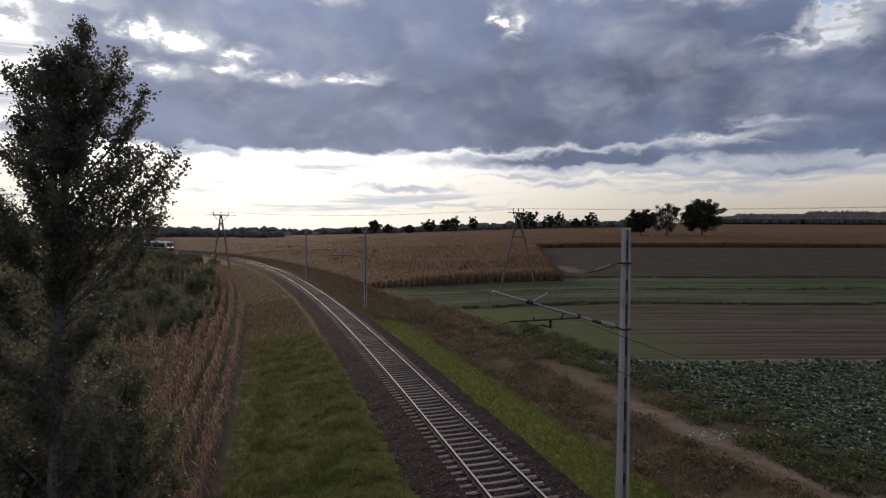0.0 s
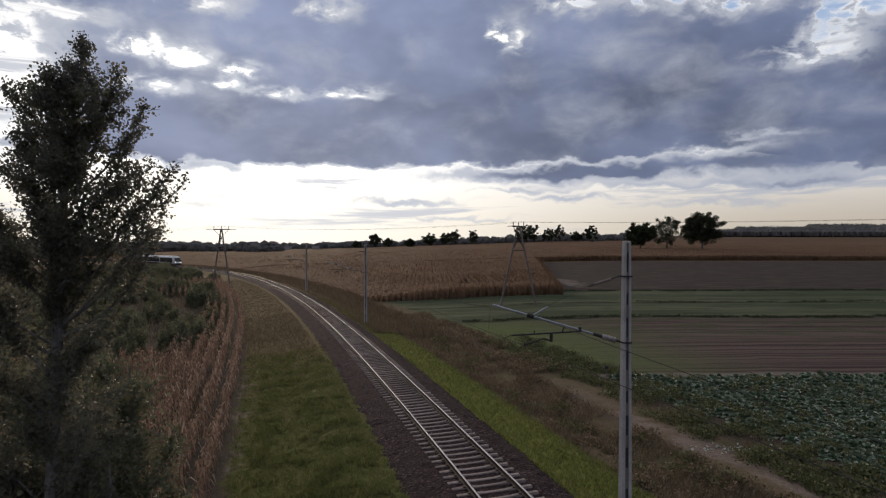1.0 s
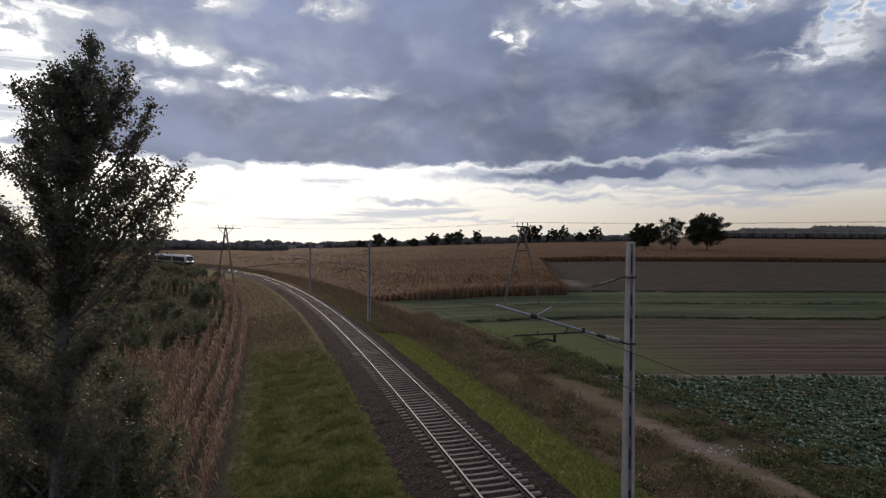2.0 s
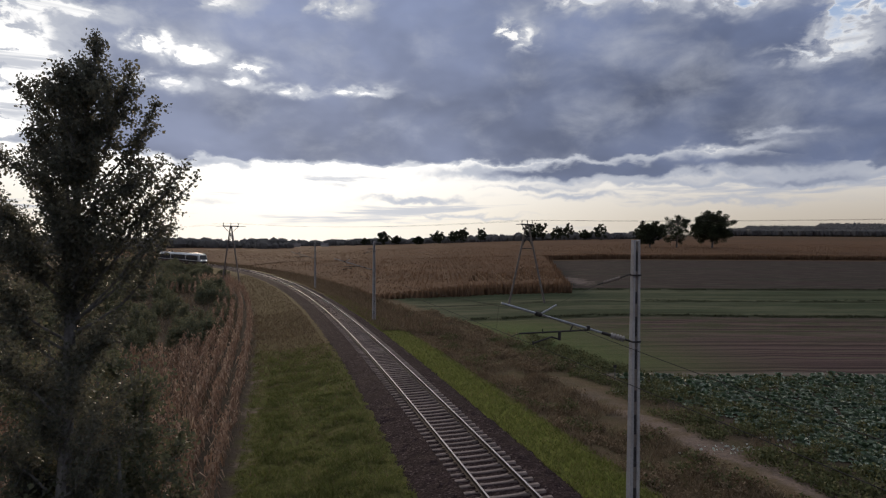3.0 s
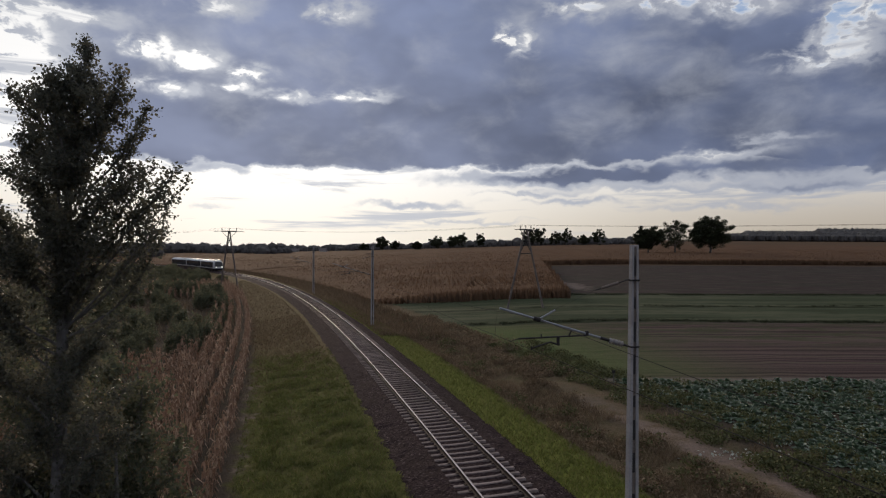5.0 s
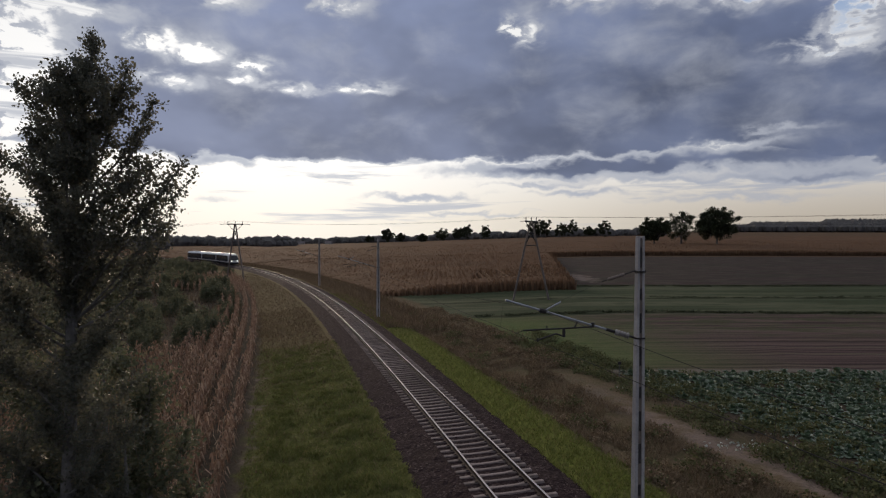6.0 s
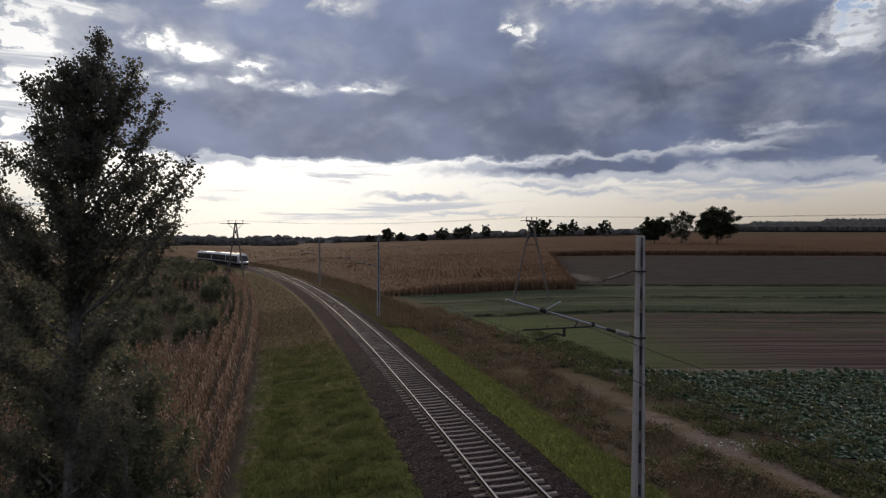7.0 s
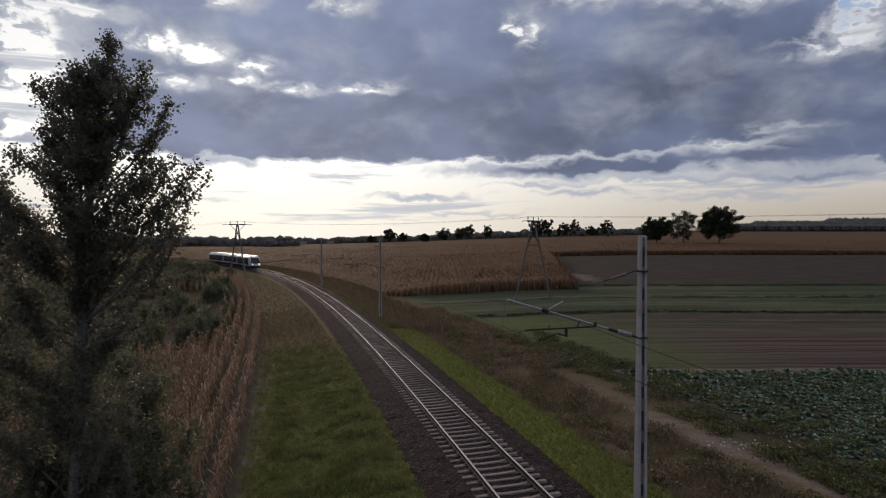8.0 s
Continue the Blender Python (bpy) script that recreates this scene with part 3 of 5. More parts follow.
    tube(bm, (3.1, 0, 6.12), (3.1, 0, 5.98), 0.018)
    tube(bm, (3.85, 0, 6.0), (4.1, 0, 5.92), 0.010)
    part("steady_tube", bm, M_DARK, mast)
    bm = bmesh.new()
    tube(bm, (2.55, 0, 5.78), (2.8, 0, 5.87), 0.026)
    tube(bm, (2.8, 0, 5.87), (3.4, 0, 5.70), 0.026)
    tube(bm, (3.4, 0, 5.65), (3.4, 0, 5.76), 0.03)
    part("registration_arm", bm, M_DARK, mast)
    return mast


MAST_Y = (-30.0, 19.35, 68.0, 115.0)


def build_overhead():
    first = build_mast()
    spots = []
    for i, y in enumerate(MAST_Y):
        t = track_dir(y)
        v = 3.60
        x0, y0 = track_x(y) + t.y * v, y - t.x * v
        y0 += y - y0 if i == 1 else 0.0
        m = Matrix.Translation((x0, y0, 0.42)) @ pose(0, 0, 0, (0, -0.35, 0.3, 0.2)[i], 0, math.degrees(math.atan2(-t.x, t.y)) + 180)
        if i == 0:
            first.matrix_basis = m
        else:
            mast = copy_thing(first, m)
            if i > 1:
                bm = bmesh.new()
                box(bm, -0.85, -0.05, 8.42, 0.85, 0.05, 8.52, 0.01)
                box(bm, -0.1, -0.04, 7.95, 0.75, 0.04, 8.02, 0.01)
                for x in (-0.75, 0.75):
                    tube(bm, (x, 0, 8.5), (x, 0, 8.75), 0.05, 0.03)
                part("crossarm", bm, M_DARK, mast, "short crossarm with pin insulators")
        spots.append(m)
    line = thing("overhead_wire", pose(0, 0, 0), "thin dark contact and carrier wires over the track", "overhead wire")
    drops = []
    for i, (m0, m1) in enumerate(zip(spots, spots[1:])):
        st = (-0.15, 0.0, -0.2, 0.0)
        a, b = m0 @ Vector((3.4 + st[i], 0, 5.66)), m1 @ Vector((3.4 + st[i + 1], 0, 5.66))
        c, e = m0 @ Vector((3.3, 0, 6.62)), m1 @ Vector((3.3, 0, 6.62))
        steps, hang = 16, [c]
        for k in range(1, steps + 1):
            u = k / steps
            p = c.lerp(e, u) - Vector((0, 0, 4 * 0.55 * u * (1 - u)))
            hang.append(p)
            if k % 3 == 1 and k < steps and i < 4:
                bm = bmesh.new()
                tube(bm, p, a.lerp(b, u), 0.004, 0.004, 5)
                drops.append(bm)
        part("contact_wire", mesh_of("contact_wire", *cable([a, b], 0.008), M_WIRE), None, line)
        part("carrier_wire", mesh_of("carrier_wire", *cable(hang, 0.007), M_WIRE), None, line)
    for bm in drops:
        part("dropper", bm, M_WIRE, line)


build_overhead()


# ---------------------------------------------------------------- power line pylons
PYLON_ARM = 50


def build_pylon():
    p = thing("power_pylon", pose(0, 0, 0), "slender a-frame concrete power pole with a crossarm", "power pylon", "power poles across the fields")
    H = 12.5
    for s in (-1, 1):
        bm = bmesh.new()
        tube(bm, (s * 2.9, 0, -0.5), (s * 0.13, 0, H), 0.17, 0.14, 10)
        part("leg", bm, M_AGED, p)
    bm = bmesh.new()
    tube(bm, (-0.9, 0, H * 0.70), (0.9, 0, H * 0.70), 0.07)
    tube(bm, (-0.55, 0, H * 0.85), (0.55, 0, H * 0.85), 0.11)
    tube(bm, (-0.85, 0, H * 0.71), (0.4, 0, H * 0.92), 0.06)
    tube(bm, (0.85, 0, H * 0.71), (-0.4, 0, H * 0.92), 0.06)
    part("brace", bm, M_DARK, p)
    turn = pose(0, 0, 0, 0, 0, PYLON_ARM)
    bm = bmesh.new()
    box(bm, -1.6, -0.1, H - 0.15, 1.6, 0.1, H + 0.08, 0.02)
    for s in (-1, 1):
        tube(bm, (s * 1.45, 0, H - 0.1), (s * 0.35, 0, H - 1.3), 0.045)
        tube(bm, (s * 1.6, 0, H), (s * 3.0, 0, H - 0.1), 0.05)
    part("crossarm", bm, M_DARK, p, m=turn)
    for x in (-1.45, 0.0, 1.45):
        bm = bmesh.new()
        tube(bm, (x, 0, H), (x, 0, H + 0.35), 0.04)
        for k in range(3):
            tube(bm, (x, 0, H + 0.30 + k * 0.12), (x, 0, H + 0.40 + k * 0.12), 0.12, 0.05, 8)
        part("insulator", bm, M_DARK, p, m=turn)
    return p


def build_power_line():
    first = build_pylon()
    spots = []
    for i, (x, y, turn) in enumerate([(-43.0, 130.0, -32), (12.65, 87.0, -2), (92.0, 30.0, -10), (-150.0, 262.0, -25)]):
        m = Matrix.Translation((x, y, ground_z(x, y) - 0.1)) @ pose(0, 0, 0, 0, 0, turn) @ Matrix.Scale(0.9 if i == 1 else 1.0, 4)
        spots.append(m)
        if i == 0:
            first.matrix_basis = m
        else:
            copy_thing(first, m)
    line = thing("power_line", pose(0, 0, 0), "three thin sagging electric cables between the poles", "power line")
    for i, j in ((0, 1), (1, 2), (3, 0)):
        for x in (-1.45, 0.0, 1.45):
            arm = pose(0, 0, 0, 0, 0, PYLON_ARM)
            a, b = spots[i] @ arm @ Vector((x, 0, 13.15)), spots[j] @ arm @ Vector((x, 0, 13.15))
            hang = [a.lerp(b, k / 14) - Vector((0, 0, 4 * 0.9 * (k / 14) * (1 - k / 14))) for k in range(15)]
            part("cable", mesh_of("cable", *cable(hang, 0.008), M_WIRE), None, line)


build_power_line()


# ---------------------------------------------------------------- train
M_WHITE = mottled("white_train_paint", (0.46, 0.46, 0.48), (0.40, 0.40, 0.42), 0.6, 0.3, relief=0.02, depth=0.002, c3=(0.6, 0.6, 0.62), spec=0.5)
M_GREYP = mottled("dark_train_paint", (0.030, 0.030, 0.034), (0.024, 0.024, 0.028), 0.8, 0.7, relief=0.02, depth=0.002, spec=0.05)
M_ROOF = mottled("pale_roof", (0.52, 0.53, 0.56), (0.46, 0.47, 0.49), 0.7, 0.28, relief=0.02, depth=0.002, spec=0.6)
M_GLASS = mottled("tinted_glass", (0.02, 0.022, 0.026), (0.025, 0.027, 0.03), 0.5, 0.12, relief=0.0, depth=0.001, spec=0.25)
M_BOGIE = mottled("bogie_steel", (0.045, 0.042, 0.04), (0.03, 0.028, 0.027), 3.0, 0.7, 0.3, relief=0.2, depth=0.005)


def glow_material():
    mat, n, b = material("headlamp", 0.2)
    n.put(b.inputs["Base Color"], (0.9, 0.9, 0.85, 1))
    n.put(b.inputs["Emission Color"], (1.0, 0.95, 0.85, 1))
    b.inputs["Emission Strength"].default_value = 2.5
    return mat


M_LAMP = glow_material()
CAR = 20.6


def car_shape(bm, y0, y1, nose, half, z0, z1, round_top):
    """A coach body along y; the front end (y1) rakes back by nose metres."""
    prof = [(-half * 0.94, z0), (-half, z0 + 0.35), (-half, z1 - round_top), (-half * 0.86, z1 - round_top * 0.35), (-half * 0.5, z1),
            (half * 0.5, z1), (half * 0.86, z1 - round_top * 0.35), (half, z1 - round_top), (half, z0 + 0.35), (half * 0.94, z0)]
    rows = [(y0, 1.0, 0.0), (y1 - max(nose, 0.01) * 1.4, 1.0, 0.0), (y1 - nose * 0.6, 0.97, 0.35), (y1, 0.88, 1.0)] if nose else [(y0, 1, 0), (y1, 1, 0)]
    rings = []
    for y, k, r in rows:
        ring = []
        for x, z in prof:
            lift = max(0.0, (z - z0 - 1.0) / (z1 - z0 - 1.0))
            ring.append(bm.verts.new((x * k, y - nose * r * lift * 0.75, z0 + (z - z0) * (1 - 0.10 * r))))
        rings.append(ring)
    for a, b in zip(rings, rings[1:]):
        for k in range(len(prof)):
            bm.faces.new((a[k], b[k], b[(k + 1) % len(prof)], a[(k + 1) % len(prof)]))
    bm.faces.new(rings[0])
    bm.faces.new(rings[-1][::-1])
    bmesh.ops.recalc_face_normals(bm, faces=bm.faces[:])


def build_car(lead, tail):
    """Front end towards +y, rail tops at z = 0."""
    car = thing("train_carriage", pose(0, 0, 0), "leading carriage of a white electric train with lit headlights" if lead else "white electric train carriage with a dark window band", "train", "carriages of the electric train")
    L = CAR - 0.5
    front = L / 2
    bm = bmesh.new()
    car_shape(bm, -L / 2, front, 2.2 if lead else 0.0, 1.5, 0.75, 3.48, 0.6)
    body = part("body", bm, M_WHITE, car)
    bm = bmesh.new()
    car_shape(bm, -L / 2 + 0.2, front - (2.6 if lead else 0.2), 0.0, 1.44, 1.0, 3.515, 0.54)
    part("roof", bm, M_ROOF, car, "pale smooth roof catching the sky")
    for s in (-1, 1):
        bm = bmesh.new()
        box(bm, s * 1.45, -L / 2 + 0.3, 1.12, s * 1.53, front - (2.9 if lead else 0.3), 2.92)
        band = part("window_band", bm, M_GREYP, car, "dark band along the windows")
        for k in range(7):
            y = -L / 2 + 0.9 + k * 2.3
            bm = bmesh.new()
            box(bm, s * 1.50, y, 1.95, s * 1.54, y + 1.75, 2.80, 0.004)
            part("window", bm, M_GLASS, band)
        for y in (-5.6, 4.2):
            bm = bmesh.new()
            box(bm, s * 1.47, y, 0.95, s * 1.55, y + 1.35, 2.95, 0.01)
            part("door", bm, M_GREYP, car)
        bm = bmesh.new()
        box(bm, s * 1.36, -L / 2 + 0.3, 0.38, s * 1.41, front - (2.0 if lead else 0.3), 0.74, 0.01)
        part("skirt", bm, M_GREYP, car)
    for y in (-6.5, 0.5, 6.0):
        bm = bmesh.new()
        box(bm, -0.95, y - 1.5, 3.45, 0.95, y + 1.5, 3.66, 0.06)
        part("roof_unit", bm, M_ROOF, car)
    for y in (-7.0, 6.8):
        bm = bmesh.new()
        box(bm, -1.05, y - 1.6, 0.35, 1.05, y + 1.6, 0.62, 0.03)
        bogie = part("bogie", bm, M_BOGIE, car)
        for w in (-1.2, 1.2):
            for s in (-1, 1):
                bm = bmesh.new()
                tube(bm, (s * 0.74, y + w, 0.44), (s * 0.86, y + w, 0.44), 0.44, 0.44, 18)
                part("wheel", bm, M_BOGIE, bogie)
    bm = bmesh.new()
    box(bm, -0.75, -L / 2 - 0.28, 0.9, 0.75, -L / 2 + 0.02, 3.4, 0.03)
    if not tail:
        part("gangway", bm, M_BOGIE, car)
    else:
        bm.free()
    if lead:
        bm = bmesh.new()
        vs = [bm.verts.new(v) for v in ((-1.30, front - 0.0, 1.50), (1.30, front - 0.0, 1.50), (1.12, front - 1.36, 3.08), (-1.12, front - 1.36, 3.08),
                                        (-1.28, front - 0.8, 1.60), (1.28, front - 0.8, 1.60), (1.14, front - 1.9, 3.08), (-1.14, front - 1.9, 3.08))]
        for q in ((0, 1, 2, 3), (5, 4, 7, 6), (4, 0, 3, 7), (1, 5, 6, 2), (3, 2, 6, 7), (4, 5, 1, 0)):
            bm.faces.new([vs[k] for k in q])
        part("windscreen", bm, M_GLASS, car, "large dark raked windscreen")
        for s in (-1, 1):
            bm = bmesh.new()
            tube(bm, (s * 0.92, front - 0.3, 1.32), (s * 0.92, front + 0.03, 1.32), 0.14, 0.12, 14)
            part("headlight", bm, M_LAMP, car, "round headlight shining white")
        bm = bmesh.new()
        box(bm, -1.2, front - 1.2, 0.25, 1.2, front + 0.02, 0.9, 0.08)
        part("front_skirt", bm, M_GREYP, car)
    return car


# distance along the track, from y = 120 onwards
ARC_Y = np.linspace(100.0, 420.0, 3201)
ARC_X = np.array([track_x(v) for v in ARC_Y])
ARC_S = np.concatenate([[0.0], np.cumsum(np.hypot(np.diff(ARC_X), np.diff(ARC_Y)))])
ARC_S -= np.interp(120.0, ARC_Y, ARC_S)


def car_pose(s):
    """The pose of a carriage whose middle is s metres along; it drives towards smaller s."""
    p = []
    for q in (s - 7.5, s + 7.5):
        yy = np.interp(q, ARC_S, ARC_Y)
        p.append(Vector((track_x(yy), yy, RAIL + CANT / 2)))
    v = p[0] - p[1]
    return Matrix.Translation((p[0] + p[1]) / 2) @ pose(0, 0, 0, 0, 0, math.degrees(math.atan2(-v.x, v.y)))


def nose_at(t):
    return 157.7 - 9.9 * t - 0.28 * t * t


CARS = [build_car(True, False), build_car(False, False), build_car(False, True)]


def sway(base, amounts):
    """Rows that lean a tree sideways in the wind by so many degrees."""
    return [(t, Matrix.Translation(base) @ pose(0, 0, 0, 0, a, 0)) for t, a in amounts]


def motions():
    for i, car in enumerate(CARS):
        walk(car, [(0.5 * k, car_pose(nose_at(0.5 * k) + CAR * (i + 0.5))) for k in range(17)])
    lean = [(0.0, -11), (0.5, -15), (1.0, -16), (1.5, -11), (3.0, -13), (3.5, -12), (4.0, -23), (4.5, -29), (6.0, -27), (6.5, -17), (7.0, -15), (7.5, -8), (8.0, 0)]
    for ob, k in SWAYING:
        walk(ob, sway(ob.matrix_basis.translation.copy(), [(t, a * 0.05 * k) for t, a in lean]))


# ---------------------------------------------------------------- plants
M_BARK = mottled("grey_bark", (0.19, 0.18, 0.165), (0.11, 0.10, 0.092), 5.0, 0.9, relief=0.6, depth=0.02)
M_LEAF = leafy("poplar_leaf", (0.100, 0.104, 0.082), (0.124, 0.126, 0.096), (0.175, 0.152, 0.105), 0.5, 0.62)
M_BUSH = leafy("bush_leaf", (0.094, 0.108, 0.066), (0.126, 0.134, 0.082), (0.220, 0.188, 0.112), 0.6, 0.5)
M_FARLEAF = leafy("oak_leaf", (0.022, 0.030, 0.014), (0.032, 0.040, 0.018), (0.050, 0.052, 0.022), 0.7, 0.15)
# far woods: the haze of distance is put into this greyer, paler leaf colour
M_HAZED_WOOD = leafy("haze_toned_wood", (0.105, 0.100, 0.098), (0.120, 0.114, 0.110), (0.138, 0.130, 0.122), 0.9, 0.2)
M_CORN = leafy("dry_corn", (0.20, 0.118, 0.078), (0.34, 0.215, 0.145), (0.54, 0.40, 0.28), 0.8, 0.3)
M_CORNF = leafy("far_corn", (0.135, 0.080, 0.048), (0.168, 0.101, 0.060), (0.210, 0.132, 0.080), 0.9, 0.25)
M_GRASS = leafy("grass_blade", (0.092, 0.108, 0.030), (0.152, 0.168, 0.047), (0.26, 0.23, 0.105), 0.7, 0.3)
M_WEED = leafy("dry_weed", (0.122, 0.088, 0.054), (0.176, 0.127, 0.080), (0.28, 0.21, 0.14), 0.85, 0.25)
M_GWEED = leafy("green_weed", (0.070, 0.080, 0.034), (0.100, 0.108, 0.045), (0.17, 0.155, 0.07), 0.8, 0.25)
M_CABB = leafy("cabbage_leaf", (0.056, 0.092, 0.048), (0.094, 0.134, 0.078), (0.38, 0.42, 0.34), 0.5, 0.1)
M_LUSH = leafy("lush_blade", (0.100, 0.116, 0.028), (0.150, 0.164, 0.040), (0.24, 0.215, 0.09), 0.7, 0.3)
RNG = np.random.default_rng(7)


def quads(name, corners, mat):
    """A mesh of loose four-cornered leaves; corners has the shape (n, 4, 3)."""
    k = len(corners)
    me = bpy.data.meshes.new(name)
    me.vertices.add(4 * k)
    me.vertices.foreach_set("co", np.asarray(corners, np.float32).ravel())
    me.loops.add(4 * k)
    me.loops.foreach_set("vertex_index", np.arange(4 * k, dtype=np.int32))
    me.polygons.add(k)
    me.polygons.foreach_set("loop_start", np.arange(0, 4 * k, 4, dtype=np.int32))
    me.materials.append(mat)
    me.update(calc_edges=True)
    me.validate()
    return me


def leaves_at(c, size, slim=0.75, flat=0.0):
    """Diamond leaves of about that size at the points c, turned at random."""
    k = len(c)
    a = RNG.normal(size=(k, 3))
    a[:, 2] *= 1 - flat
    a /= np.linalg.norm(a, axis=1)[:, None]
    b = np.cross(a, RNG.normal(size=(k, 3)))
    b /= np.linalg.norm(b, axis=1)[:, None]
    s = (size * RNG.uniform(0.6, 1.3, k))[:, None]
    a, b = a * s * 0.5, b * s * 0.5 * slim
    w = np.cross(a, b)
    w = w / np.linalg.norm(w, axis=1)[:, None] * s * 0.10
    return np.stack([c - a, c + b * 1.0 - a * 0.15 + w, c + a, c - b * 1.0 - a * 0.15 + w], 1)


def puff(centre, radius, count):
    """Points thrown round a centre, denser inside."""
    v = RNG.normal(size=(count, 3))
    v /= np.linalg.norm(v, axis=1)[:, None]
    r = RNG.uniform(0, 1, count) ** 0.45
    return np.asarray(centre) + v * r[:, None] * np.asarray(radius)


def limb(bm, a, b, r0, r1, bend=0.15, steps=5):
    """A crooked tapering limb; returns its points."""
    a, b = Vector(a), Vector(b)
    off = Vector(RNG.normal(size=3)) * bend * (b - a).length * 0.3
    pts = [a.lerp(b, k / steps) + off * math.sin(math.pi * k / steps) for k in range(steps + 1)]
    for k in range(steps):
        tube(bm, pts[k], pts[k + 1], r0 + (r1 - r0) * k / steps, r0 + (r1 - r0) * (k + 1) / steps, 7)
    return pts


def build_poplar(base, trunk, tips, leaf=0.09, per=52, puff_r=0.54, mat=None, twigs=40):
    """A tree from its trunk line and the tips of its limbs, all in metres from its base."""
    tree = thing("poplar_tree", Matrix.Translation(base), "tall young poplar with dark small leaves against the sky", "tree")
    bm = bmesh.new()
    line = [Vector(p) for p in trunk]
    n = len(line) - 1
    for k in range(n):
        tube(bm, line[k], line[k + 1], 0.15 * (1 - k / n) + 0.02, 0.15 * (1 - (k + 1) / n) + 0.02, 9)
    cent = []
    for tx, ty, tz, fat in tips:
        tip = Vector((tx, ty, tz))
        reach = math.hypot(tx - line[0].x, ty - line[0].y)
        z0 = max(0.8, tz - 0.5 - 0.8 * reach)
        k = min(n - 1, max(i for i in range(n) if line[i].z <= z0 or i == 0))
        u = min(1.0, max(0.0, (z0 - line[k].z) / max(0.01, line[k + 1].z - line[k].z)))
        pts = limb(bm, line[k].lerp(line[k + 1], u), tip, 0.034, 0.006, 0.25, 5)
        way = (tip - pts[0]).normalized()
        reach = (tip - pts[0]).length
        for q in range(twigs):
            f = 0.42 + 0.58 * (q + RNG.uniform(0, 1)) / twigs
            i = min(4, int(f * 5))
            p = pts[i].lerp(pts[i + 1], min(1.0, f * 5 - i))
            v = (way * 0.55 + Vector(RNG.normal(size=3)) * 0.62 + Vector((0, 0, 0.28))).normalized()
            size = puff_r * (0.5 + 0.6 * fat) * RNG.uniform(0.7, 1.5) * (1.25 - 0.6 * f)
            end = p + v * size
            tube(bm, p, end, 0.006, 0.003, 4)
            k = max(6, int(per * size * RNG.uniform(0.6, 1.3)))
            u = RNG.uniform(0.1, 1.08, k)[:, None]
            cent.append(np.array(p) + np.array(end - p) * u + RNG.normal(size=(k, 3)) * (0.04 + 0.08 * size))
    part("trunk", bm, M_BARK, tree, "slim grey trunk and limbs")
    part("crown", quads("crown", leaves_at(np.concatenate(cent), leaf), mat or M_LEAF), None, tree)
    return tree


SWAYING = []
HERO = (-7.75, 13.0, 0.0)
# the crown's reach to either side at each height
CROWN = [(2.6, -8.6, -6.9), (3.5, -9.0, -6.4), (4.5, -9.2, -6.0), (5.5, -9.4, -5.8), (6.5, -9.5, -5.9), (7.5, -9.6, -6.1), (8.5, -9.7, -6.0), (9.2, -9.7, -5.65),
         (9.7, -9.6, -5.35), (10.2, -9.5, -5.2), (10.5, -9.1, -5.7), (11.0, -9.0, -6.1), (11.7, -8.4, -5.95), (12.1, -8.1, -6.1), (12.35, -7.5, -6.7), (12.6, -7.4, -6.8), (13.1, -7.2, -6.9)]
tips = []
for x, z, fat in [(-7.05, 13.35, 0.3), (-7.40, 12.85, 0.35), (-7.15, 12.7, 0.6), (-8.3, 12.2, 0.4), (-7.95, 12.3, 0.4), (-8.45, 11.7, 0.4), (-5.95, 12.45, 0.4), (-6.3, 12.25, 0.5),
                  (-5.85, 12.0, 0.45), (-5.9, 11.4, 0.45), (-5.05, 10.6, 0.35), (-4.8, 10.3, 0.4), (-5.1, 9.95, 0.45), (-5.5, 10.7, 0.4), (-5.35, 10.25, 0.6), (-5.9, 10.35, 0.4), (-5.7, 9.35, 0.45), (-5.9, 9.9, 0.5), (-9.1, 10.9, 0.5)]:
    tips.append((x - HERO[0], float(RNG.uniform(-0.6, 0.6)), z, fat))
z = 12.45
while z > 2.6:
    lo, hi = (float(np.interp(z, [c[0] for c in CROWN], [c[k] for c in CROWN])) for k in (1, 2))
    count = 3 if z > 11.2 else 4 if z > 9.4 else 3
    for k in range(count):
        x = lo + 0.25 + (hi - lo - 0.5) * (k + float(RNG.uniform(0, 1))) / count
        if math.hypot((x + 6.55) / 0.45, (z - 10.3) / 0.30) > 1:
            tips.append((x - HERO[0], float(RNG.uniform(-1.1, 0.9)), z + float(RNG.uniform(-0.15, 0.15)), 0.75 if z > 8.5 else 1.0))
    z -= 0.36 if z > 8.5 else 0.5
hero = build_poplar(HERO, [(0, 0, -0.2), (-0.05, 0, 3), (0.1, 0.1, 6), (0.22, 0.0, 8.5), (0.42, 0, 10.5), (0.6, 0, 11.8), (0.70, 0, 12.9)], tips, 0.078, 54, 0.42, None, 38)
SWAYING.append((hero, 1.0))
tips = [(float(RNG.uniform(-1.4, 1.2)), float(RNG.uniform(-1.2, 1.2)), float(z), 1.0) for z in np.linspace(4.5, 10.9, 19)] + [(0.2, 0, 11.2, 0.6)]
second = build_poplar((-10.6, 13.6, 0.0), [(0, 0, -0.2), (0.1, 0, 4), (0.0, 0.1, 8), (0.2, 0, 11)], tips)
SWAYING.append((second, 0.7))
